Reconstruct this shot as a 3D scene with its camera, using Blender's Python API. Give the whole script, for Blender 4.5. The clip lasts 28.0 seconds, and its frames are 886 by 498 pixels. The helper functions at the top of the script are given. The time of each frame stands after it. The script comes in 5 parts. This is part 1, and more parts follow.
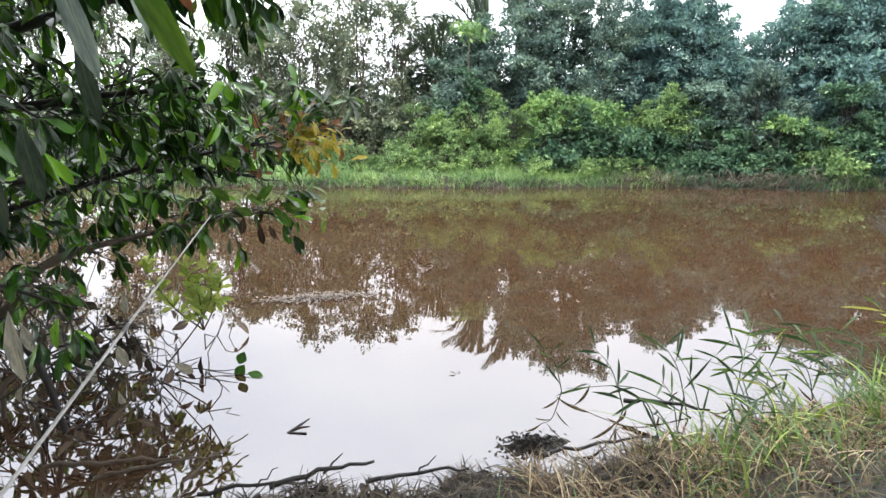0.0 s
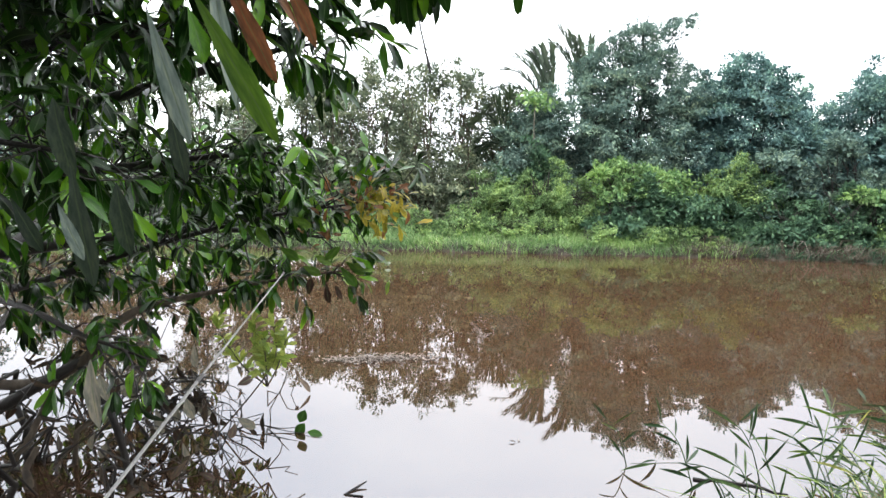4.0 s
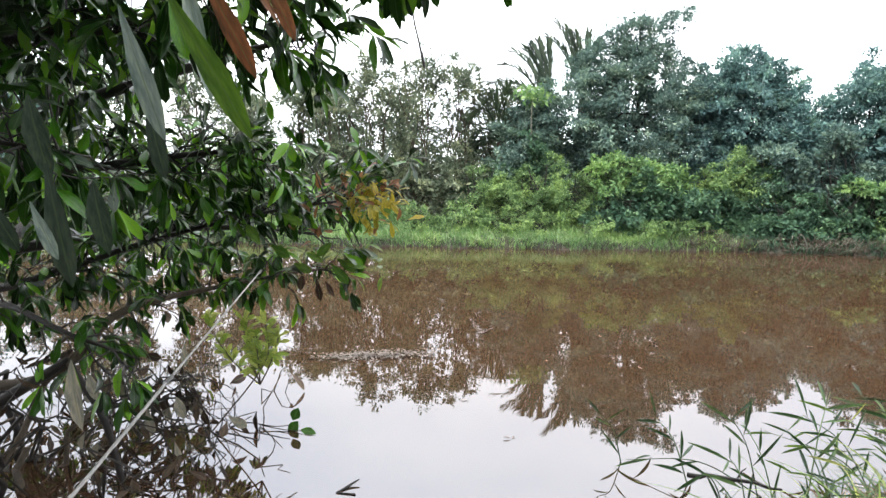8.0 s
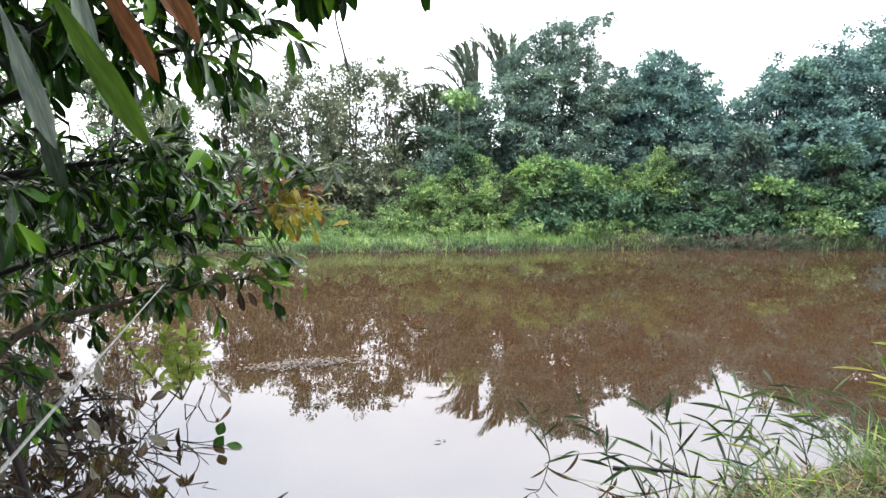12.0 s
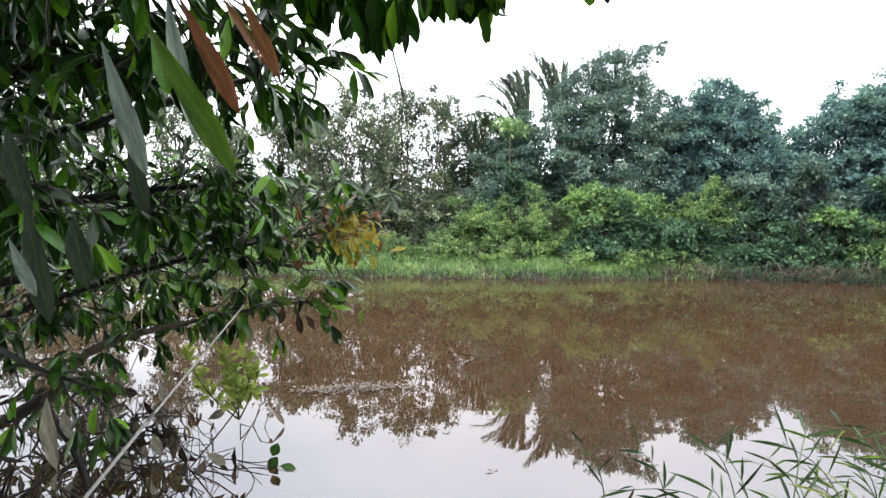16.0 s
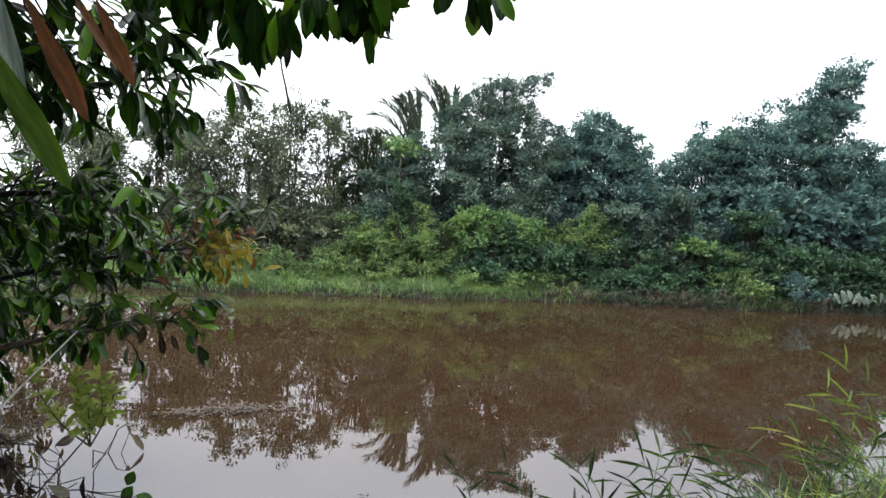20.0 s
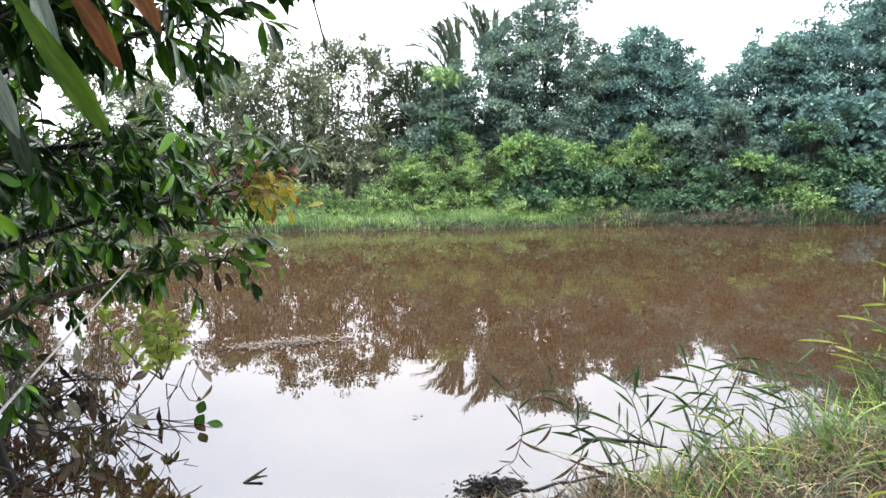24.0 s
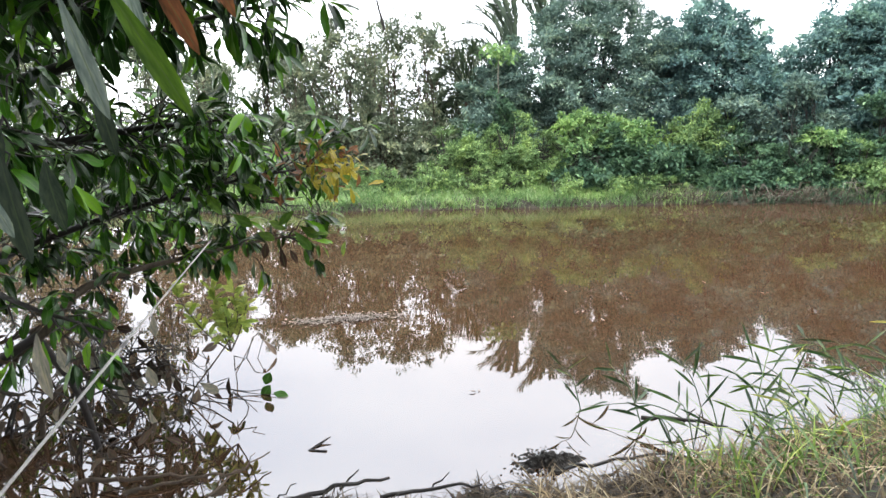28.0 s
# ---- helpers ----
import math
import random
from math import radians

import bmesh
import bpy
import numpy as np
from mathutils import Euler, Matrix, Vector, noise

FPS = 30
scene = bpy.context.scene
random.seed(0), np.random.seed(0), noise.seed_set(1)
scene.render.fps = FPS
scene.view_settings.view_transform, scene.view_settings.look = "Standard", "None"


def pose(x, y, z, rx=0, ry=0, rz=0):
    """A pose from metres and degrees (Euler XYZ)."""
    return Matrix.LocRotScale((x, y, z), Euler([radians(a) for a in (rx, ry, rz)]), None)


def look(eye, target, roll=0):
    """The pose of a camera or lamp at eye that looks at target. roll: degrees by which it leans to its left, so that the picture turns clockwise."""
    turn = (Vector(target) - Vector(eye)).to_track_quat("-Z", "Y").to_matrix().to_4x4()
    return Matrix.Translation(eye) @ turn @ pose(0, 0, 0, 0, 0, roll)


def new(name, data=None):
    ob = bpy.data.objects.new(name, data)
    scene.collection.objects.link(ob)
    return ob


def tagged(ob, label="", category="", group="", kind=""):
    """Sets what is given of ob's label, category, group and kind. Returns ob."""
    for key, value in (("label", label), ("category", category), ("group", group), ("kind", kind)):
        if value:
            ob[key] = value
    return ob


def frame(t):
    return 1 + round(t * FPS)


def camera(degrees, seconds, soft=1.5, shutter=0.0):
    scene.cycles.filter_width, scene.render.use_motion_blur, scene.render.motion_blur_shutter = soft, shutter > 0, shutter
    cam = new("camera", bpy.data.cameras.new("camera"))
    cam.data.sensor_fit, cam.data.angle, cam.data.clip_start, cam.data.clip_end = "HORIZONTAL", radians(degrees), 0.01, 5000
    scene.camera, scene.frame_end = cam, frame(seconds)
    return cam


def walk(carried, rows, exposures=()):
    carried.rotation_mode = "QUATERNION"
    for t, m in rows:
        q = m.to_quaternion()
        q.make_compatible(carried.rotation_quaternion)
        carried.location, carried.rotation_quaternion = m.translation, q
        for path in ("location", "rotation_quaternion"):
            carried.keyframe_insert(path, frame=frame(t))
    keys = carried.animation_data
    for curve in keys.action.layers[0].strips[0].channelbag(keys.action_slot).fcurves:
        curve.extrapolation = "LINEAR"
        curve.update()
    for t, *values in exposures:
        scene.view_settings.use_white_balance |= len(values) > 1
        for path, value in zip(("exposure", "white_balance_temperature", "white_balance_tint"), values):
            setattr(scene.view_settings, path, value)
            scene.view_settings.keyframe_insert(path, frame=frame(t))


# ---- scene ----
# A brown fishing pond between a leafy near bank and a wooded far bank, under a bright overcast sky.
cam = camera(66.8, 28.0, soft=1.5)


def aim(x, y, z, yaw, pitch, roll):
    """A hand-held camera: yaw to the left from +y, pitch upward, roll clockwise, in degrees."""
    return pose(x, y, z, 0, 0, yaw) @ pose(0, 0, 0, 90 + pitch) @ pose(0, 0, 0, 0, 0, roll)


PATH = [
    (0, -0.058, 0.007, 1.444, -1.21, -11.34, 0.31),
    (0.5, -0.059, 0.009, 1.447, -0.79, -9.76, -0.13),
    (1, -0.056, -0.001, 1.455, -0.63, -8.19, 0.03),
    (1.5, -0.059, 0.000, 1.455, 0.70, -6.43, -2.09),
    (2, -0.077, 0.013, 1.455, 3.46, -5.73, -1.96),
    (2.5, -0.075, -0.023, 1.457, 5.52, -4.90, -1.80),
    (3, -0.069, -0.032, 1.451, 4.82, -5.45, -0.34),
    (3.5, -0.066, -0.020, 1.442, 4.06, -5.90, 1.14),
    (5.5, -0.048, 0.001, 1.440, 4.38, -5.26, -0.15),
    (6, -0.036, 0.010, 1.447, 3.95, -4.93, -1.11),
    (6.5, -0.033, 0.003, 1.441, 6.77, -5.41, -1.04),
    (7, -0.037, 0.014, 1.440, 6.46, -6.24, -0.29),
    (7.5, -0.028, 0.009, 1.443, 5.16, -5.65, -0.10),
    (8, -0.027, 0.017, 1.440, 4.14, -6.24, 0.60),
    (8.5, -0.009, 0.019, 1.444, 3.71, -7.45, -0.27),
    (9, -0.018, 0.021, 1.438, 3.74, -5.93, 0.15),
    (9.5, -0.007, 0.016, 1.441, 2.33, -5.63, -0.54),
    (10, -0.004, 0.019, 1.440, 1.88, -6.21, -0.55),
    (10.5, -0.000, 0.021, 1.437, 1.34, -6.42, -0.77),
    (11, 0.012, 0.036, 1.446, -1.38, -6.56, -0.62),
    (11.5, 0.013, 0.032, 1.442, -1.61, -6.19, -0.39),
    (13.5, 0.012, 0.023, 1.444, -0.85, -5.61, 0.09),
    (14, 0.009, 0.027, 1.442, -0.18, -5.30, -0.22),
    (14.5, 0.011, 0.021, 1.448, -0.14, -5.20, -0.46),
    (15, 0.006, 0.023, 1.447, -0.24, -4.95, -0.33),
    (15.5, -0.017, -0.010, 1.433, 1.89, -3.66, 0.38),
    (16, -0.032, 0.007, 1.448, 2.45, -3.66, 0.34),
    (16.5, -0.030, 0.007, 1.448, 2.11, -3.87, 0.35),
    (17, -0.024, 0.015, 1.452, 1.51, -3.64, 0.01),
    (17.5, -0.021, 0.008, 1.449, 1.45, -3.61, 0.12),
    (18, -0.012, 0.006, 1.453, 0.34, -3.12, 0.46),
    (18.5, -0.012, 0.006, 1.452, -0.20, -3.15, 1.25),
    (19, -0.010, 0.012, 1.456, -0.84, -3.27, 1.81),
    (19.5, 0.000, 0.032, 1.468, -3.60, -2.77, 2.21),
    (20, 0.026, 0.022, 1.471, -6.89, -1.96, 2.65),
    (20.5, 0.048, 0.016, 1.478, -10.30, -1.76, 2.44),
    (21, 0.049, 0.010, 1.467, -9.89, -2.58, 2.75),
    (21.5, 0.039, 0.017, 1.460, -8.23, -3.40, 2.11),
    (22, 0.023, 0.025, 1.451, -5.55, -4.39, 2.57),
    (22.5, 0.020, 0.024, 1.449, -5.02, -4.64, 1.92),
    (24.5, 0.092, -0.048, 1.462, -2.17, -8.36, -1.23),
    (25, 0.095, -0.052, 1.461, -1.93, -8.22, -1.21),
    (25.5, 0.097, -0.053, 1.466, -2.11, -8.22, -1.75),
    (26, 0.098, -0.054, 1.466, -1.91, -8.06, -1.85),
    (26.5, 0.094, -0.052, 1.465, -1.91, -7.98, -2.07),
    (27, 0.101, -0.057, 1.465, -2.01, -7.92, -1.92),
    (27.5, 0.091, -0.052, 1.463, -1.41, -8.31, -1.85),
    (28, 0.056, -0.071, 1.454, 2.06, -9.49, -1.29),
]
EXPOSURES = [(0.0, 0.73), (1.5, 0.67), (3.0, 0.68), (6.0, 0.63), (14.0, 0.67), (17.0, 0.38), (19.0, 0.1), (20.0, -0.24), (20.6, -0.24), (22.0, 0.6), (24.5, 0.77), (28.0, 0.79)]
walk(cam, [(row[0], aim(*row[1:])) for row in PATH], EXPOSURES)

# ---- light: a white overcast sky and a weak, wide sun high behind the near bank ----
SUN_EL, SUN_AZ = radians(68), radians(235)
world = bpy.data.worlds.new("overcast_sky")
scene.world = world
world.use_nodes = True
wn, wl = world.node_tree.nodes, world.node_tree.links
wn.clear()
sky = wn.new("ShaderNodeTexSky")
sky.sky_type, sky.sun_disc = "NISHITA", False
sky.sun_elevation, sky.sun_rotation = SUN_EL, SUN_AZ
sky.air_density, sky.dust_density, sky.ozone_density = 1.0, 3.0, 1.0
wco = wn.new("ShaderNodeTexCoord")
wmap = wn.new("ShaderNodeMapping")
wmap.inputs["Scale"].default_value = (1.0, 1.0, 2.2)
wno = wn.new("ShaderNodeTexNoise")
wno.inputs["Scale"].default_value, wno.inputs["Detail"].default_value = 2.2, 5.0
wramp = wn.new("ShaderNodeValToRGB")
wramp.color_ramp.elements[0].position, wramp.color_ramp.elements[0].color = 0.32, (0.74, 0.78, 0.86, 1)
wramp.color_ramp.elements[1].position, wramp.color_ramp.elements[1].color = 0.68, (0.98, 0.99, 1.0, 1)
wgain = wn.new("ShaderNodeVectorMath")
wgain.operation = "SCALE"
wgain.inputs["Scale"].default_value = 22.0
wmix = wn.new("ShaderNodeMix")
wmix.data_type = "RGBA"
wmix.inputs["Factor"].default_value = 0.85
wbg = wn.new("ShaderNodeBackground")
wbg.inputs["Strength"].default_value = 0.14
wout = wn.new("ShaderNodeOutputWorld")
wl.new(wco.outputs["Generated"], wmap.inputs["Vector"])
wl.new(wmap.outputs["Vector"], wno.inputs["Vector"])
wl.new(wno.outputs["Fac"], wramp.inputs["Fac"])
wl.new(wramp.outputs["Color"], wgain.inputs[0])
wl.new(sky.outputs["Color"], wmix.inputs["A"])
wl.new(wgain.outputs["Vector"], wmix.inputs["B"])
wl.new(wmix.outputs["Result"], wbg.inputs["Color"])
wl.new(wbg.outputs["Background"], wout.inputs["Surface"])
sun_data = bpy.data.lights.new("sun", "SUN")
sun_data.energy, sun_data.angle, sun_data.color = 1.5, radians(20), (1.0, 0.97, 0.92)
sun = new("sun", sun_data)
sun.matrix_world = look((40 * math.sin(SUN_AZ) * math.cos(SUN_EL), 40 * math.cos(SUN_AZ) * math.cos(SUN_EL), 40 * math.sin(SUN_EL)), (0, 0, 0))

# ---- materials ----


def shader(name):
    mat = bpy.data.materials.new(name)
    mat.use_nodes = True
    nt = mat.node_tree
    return mat, nt, nt.nodes["Principled BSDF"], nt.nodes["Material Output"]


def link(nt, a, b):
    nt.links.new(a, b)


def noise_node(nt, scale, detail=4.0, rough=0.6, stretch=None):
    co = nt.nodes.new("ShaderNodeTexCoord")
    no = nt.nodes.new("ShaderNodeTexNoise")
    no.inputs["Scale"].default_value, no.inputs["Detail"].default_value, no.inputs["Roughness"].default_value = scale, detail, rough
    if stretch:
        mp = nt.nodes.new("ShaderNodeMapping")
        mp.inputs["Scale"].default_value = stretch
        link(nt, co.outputs["Object"], mp.inputs["Vector"])
        link(nt, mp.outputs["Vector"], no.inputs["Vector"])
    else:
        link(nt, co.outputs["Object"], no.inputs["Vector"])
    return no


def ramp_node(nt, fac, stops):
    ra = nt.nodes.new("ShaderNodeValToRGB")
    els = ra.color_ramp.elements
    while len(els) < len(stops):
        els.new(0.5)
    for e, (p, c) in zip(els, stops):
        e.position, e.color = p, (*c, 1)
    link(nt, fac, ra.inputs["Fac"])
    return ra


def bump_node(nt, height, strength, distance, bsdf):
    bu = nt.nodes.new("ShaderNodeBump")
    bu.inputs["Strength"].default_value, bu.inputs["Distance"].default_value = strength, distance
    link(nt, height, bu.inputs["Height"])
    link(nt, bu.outputs["Normal"], bsdf.inputs["Normal"])
    return bu


def variety(nt):
    """A number from 0 to 1 of its own for each object and each loose piece of a mesh."""
    oi = nt.nodes.new("ShaderNodeObjectInfo")
    ge = nt.nodes.new("ShaderNodeNewGeometry")
    ad = nt.nodes.new("ShaderNodeMath")
    ad.operation = "ADD"
    fr = nt.nodes.new("ShaderNodeMath")
    fr.operation = "FRACT"
    link(nt, oi.outputs["Random"], ad.inputs[0])
    link(nt, ge.outputs["Random Per Island"], ad.inputs[1])
    link(nt, ad.outputs[0], fr.inputs[0])
    return fr.outputs[0]


def leaf_material(name, stops, rough=0.45, through_light=0.3, veins=False, patch=0.8, spec=0.4):
    """Leaves: a colour of their own each, patches of older growth, light through the blade, and veins on large ones."""
    mat, nt, bsdf, out = shader(name)
    col = ramp_node(nt, variety(nt), stops)
    no = noise_node(nt, patch, 3.0)
    shade = ramp_node(nt, no.outputs["Fac"], [(0.33, (0.5, 0.57, 0.56)), (0.5, (0.95, 0.97, 0.95)), (0.67, (1.5, 1.4, 1.12))])
    mul = nt.nodes.new("ShaderNodeMix")
    mul.data_type, mul.blend_type = "RGBA", "MULTIPLY"
    mul.inputs["Factor"].default_value = 1.0
    link(nt, col.outputs["Color"], mul.inputs["A"])
    link(nt, shade.outputs["Color"], mul.inputs["B"])
    colour = mul.outputs["Result"]
    if veins:
        uv = nt.nodes.new("ShaderNodeUVMap")
        sep = nt.nodes.new("ShaderNodeSeparateXYZ")
        link(nt, uv.outputs["UV"], sep.inputs["Vector"])
        off = nt.nodes.new("ShaderNodeMath")
        off.operation, off.inputs[1].default_value = "SUBTRACT", 0.5
        link(nt, sep.outputs["X"], off.inputs[0])
        ab = nt.nodes.new("ShaderNodeMath")
        ab.operation = "ABSOLUTE"
        link(nt, off.outputs[0], ab.inputs[0])
        rib = ramp_node(nt, ab.outputs[0], [(0.0, (0.6, 0.6, 0.6)), (0.05, (0, 0, 0))])
        slant = nt.nodes.new("ShaderNodeMath")
        slant.operation, slant.inputs[1].default_value = "MULTIPLY_ADD", -0.45
        link(nt, ab.outputs[0], slant.inputs[0])
        link(nt, sep.outputs["Y"], slant.inputs[2])
        wave = nt.nodes.new("ShaderNodeMath")
        wave.operation, wave.inputs[1].default_value = "MULTIPLY", 75.0
        link(nt, slant.outputs[0], wave.inputs[0])
        si = nt.nodes.new("ShaderNodeMath")
        si.operation = "SINE"
        link(nt, wave.outputs[0], si.inputs[0])
        lite = nt.nodes.new("ShaderNodeMix")
        lite.data_type, lite.blend_type = "RGBA", "MIX"
        link(nt, rib.outputs["Color"], lite.inputs["Factor"])
        link(nt, colour, lite.inputs["A"])
        lite.inputs["B"].default_value = (0.12, 0.17, 0.07, 1)
        colour = lite.outputs["Result"]
        bump_node(nt, si.outputs[0], 0.07, 0.002, bsdf)
    link(nt, colour, bsdf.inputs["Base Color"])
    bsdf.inputs["Roughness"].default_value = rough
    bsdf.inputs["Specular IOR Level"].default_value = spec
    tr = nt.nodes.new("ShaderNodeBsdfTranslucent")
    link(nt, colour, tr.inputs["Color"])
    mx = nt.nodes.new("ShaderNodeMixShader")
    mx.inputs["Fac"].default_value = through_light
    link(nt, bsdf.outputs["BSDF"], mx.inputs[1])
    link(nt, tr.outputs["BSDF"], mx.inputs[2])
    link(nt, mx.outputs["Shader"], out.inputs["Surface"])
    return mat


def plain_material(name, lo, hi, scale, rough=0.8, bump=0.4, depth=0.01, stretch=None, metal=0.0):
    mat, nt, bsdf, out = shader(name)
    no = noise_node(nt, scale, 6.0, 0.65, stretch)
    fine = noise_node(nt, scale * 7, 4.0, 0.7, stretch)
    col = ramp_node(nt, no.outputs["Fac"], [(0.3, lo), (0.72, hi)])
    shade = ramp_node(nt, fine.outputs["Fac"], [(0.3, (0.7, 0.7, 0.7)), (0.7, (1.2, 1.2, 1.2))])
    mul = nt.nodes.new("ShaderNodeMix")
    mul.data_type, mul.blend_type = "RGBA", "MULTIPLY"
    mul.inputs["Factor"].default_value = 1.0
    link(nt, col.outputs["Color"], mul.inputs["A"])
    link(nt, shade.outputs["Color"], mul.inputs["B"])
    link(nt, mul.outputs["Result"], bsdf.inputs["Base Color"])
    bsdf.inputs["Roughness"].default_value, bsdf.inputs["Metallic"].default_value = rough, metal
    bump_node(nt, fine.outputs["Fac"], bump, depth, bsdf)
    return mat


# Far-bank haze is mixed into the blue of M_DENSE and M_BLUE.
M_DENSE = leaf_material("dense_tree_leaf", [(0, (0.0755, 0.124, 0.114)), (0.5, (0.125, 0.198, 0.177)), (0.9, (0.2, 0.285, 0.231)), (1, (0.303, 0.384, 0.302))], 0.5, 0.35, False, 1.9, 0.2)
M_BLUE = leaf_material("haze_blue_tree_leaf", [(0, (0.0732, 0.14, 0.145)), (0.6, (0.133, 0.234, 0.231)), (1, (0.251, 0.391, 0.348))], 0.5, 0.35, False, 1.9, 0.2)
M_GROVE = leaf_material("grove_leaf", [(0, (0.0842, 0.111, 0.0756)), (0.6, (0.16, 0.194, 0.13)), (1, (0.262, 0.29, 0.207))], 0.5, 0.35, False, 1.9, 0.2)
M_LIME = leaf_material("lime_bush_leaf", [(0, (0.0933, 0.19, 0.0738)), (0.5, (0.162, 0.277, 0.103)), (1, (0.291, 0.417, 0.192))], 0.5, 0.35, False, 1.9, 0.2)
M_OLIVE = leaf_material("olive_bush_leaf", [(0, (0.106, 0.182, 0.0749)), (0.6, (0.185, 0.289, 0.114)), (1, (0.329, 0.45, 0.187))], 0.5, 0.35, False, 1.9, 0.2)
M_BUSH = leaf_material("dark_bush_leaf", [(0, (0.0402, 0.0837, 0.0553)), (0.6, (0.0804, 0.155, 0.0956)), (0.92, (0.129, 0.225, 0.131)), (1, (0.216, 0.335, 0.192))], 0.5, 0.3, False, 2.4, 0.15)
M_PALM = leaf_material("palm_leaflet", [(0, (0.0286, 0.0527, 0.0303)), (1, (0.0645, 0.0918, 0.0532))], 0.4, 0.2)
M_GRASS = leaf_material("grass_blade", [(0, (0.111, 0.212, 0.0687)), (0.55, (0.192, 0.319, 0.115)), (0.85, (0.302, 0.425, 0.183)), (1, (0.424, 0.448, 0.287))], 0.5)
M_BLADE = leaf_material("reed_blade", [(0.0, (0.0513, 0.103, 0.0185)), (0.5, (0.111, 0.199, 0.0325)), (0.85, (0.239, 0.351, 0.0557)), (1.0, (0.478, 0.493, 0.148))], 0.4, 0.3, False, 3.0)
M_DRYGRASS = leaf_material("dry_grass_blade", [(0, (0.0402, 0.0314, 0.0221)), (0.6, (0.0808, 0.0748, 0.0537)), (1, (0.127, 0.129, 0.108))], 0.7, 0.15)
M_LEAF = leaf_material("near_leaf", [(0.0, (0.00521, 0.0174, 0.00223)), (0.45, (0.014, 0.0533, 0.00401)), (0.75, (0.0433, 0.143, 0.00715)), (1.0, (0.165, 0.359, 0.0178))], 0.28, 0.14, True, 2.0, 0.32)
M_YOUNG = leaf_material("young_yellow_leaf", [(0, (0.273, 0.269, 0.0311)), (0.4, (0.501, 0.382, 0.0436)), (1, (0.587, 0.471, 0.0745))], 0.35, 0.5, True, 2.0)
M_RUST = leaf_material("rusty_leaf", [(0.0, (0.213, 0.0781, 0.0335)), (1.0, (0.342, 0.156, 0.067))], 0.45, 0.4, True, 3.0)
M_SILVER = leaf_material("grey_leaf_underside", [(0.0, (0.198, 0.253, 0.211)), (1.0, (0.378, 0.442, 0.389))], 0.5, 0.25, True, 3.0)
M_SHEEN = leaf_material("dull_leaf_face", [(0.0, (0.035, 0.055, 0.034)), (1.0, (0.075, 0.1, 0.07))], 0.38, 0.2, True, 5.0, 0.5)
M_FRESH = leaf_material("fresh_green_leaf", [(0.0, (0.0601, 0.144, 0.0148)), (1.0, (0.141, 0.238, 0.0296))], 0.35, 0.35, True, 3.0)
M_SAPLING = leaf_material("pale_sapling_leaf", [(0.0, (0.246, 0.348, 0.0524)), (1.0, (0.554, 0.591, 0.148))], 0.4, 0.35, True, 3.0)
M_REED = leaf_material("dark_reed_blade", [(0.0, (0.0204, 0.0502, 0.0169)), (0.6, (0.0451, 0.1, 0.0302)), (1.0, (0.135, 0.213, 0.0846))], 0.4, 0.25, False, 3.0)
M_PALE = leaf_material("pale_dry_leaf", [(0.0, (0.295, 0.26, 0.207)), (1.0, (0.434, 0.399, 0.332))], 0.6, 0.3, True, 3.0)
M_DEAD = leaf_material("dead_leaf", [(0.0, (0.0194, 0.00992, 0.00625)), (0.6, (0.0549, 0.0298, 0.0187)), (1.0, (0.194, 0.134, 0.0981))], 0.7, 0.1, True, 3.0)
M_STRAW = leaf_material("matted_straw", [(0.0, (0.0578, 0.0354, 0.0198)), (0.5, (0.159, 0.101, 0.0527)), (0.85, (0.317, 0.227, 0.121)), (1.0, (0.605, 0.481, 0.307))], 0.7, 0.1)
M_ROOTLET = leaf_material("dark_rootlet", [(0.0, (0.0155, 0.0105, 0.00682)), (0.7, (0.0465, 0.0322, 0.0205)), (1.0, (0.136, 0.105, 0.0682))], 0.7, 0.1)
M_BARK = plain_material("grey_brown_bark", (0.0434, 0.031, 0.0217), (0.124, 0.0961, 0.0682), 9.0, 0.85, 0.6, 0.02, (1, 1, 0.3))
M_DARKBARK = plain_material("blackish_bark", (0.00645, 0.00484, 0.00377), (0.0226, 0.0162, 0.0123), 11.0, 0.6, 0.5, 0.01)
M_PALEBARK = plain_material("pale_bark", (0.136, 0.124, 0.0992), (0.26, 0.236, 0.192), 10.0, 0.8, 0.4, 0.01, (1, 1, 0.3))
M_ROD = plain_material("weathered_rod", (0.26, 0.248, 0.229), (0.409, 0.397, 0.372), 30.0, 0.4, 0.2, 0.002)
M_RODDARK = plain_material("rod_joint", (0.062, 0.0589, 0.0558), (0.136, 0.13, 0.124), 60.0, 0.35, 0.2, 0.002)
M_MUD = plain_material("dark_mud", (0.0112, 0.00868, 0.0062), (0.0465, 0.036, 0.0248), 16.0, 0.65, 1.0, 0.03)
M_LITTER = plain_material("floating_litter", (0.101, 0.0816, 0.0632), (0.354, 0.302, 0.261), 45.0, 0.6, 0.8, 0.01)


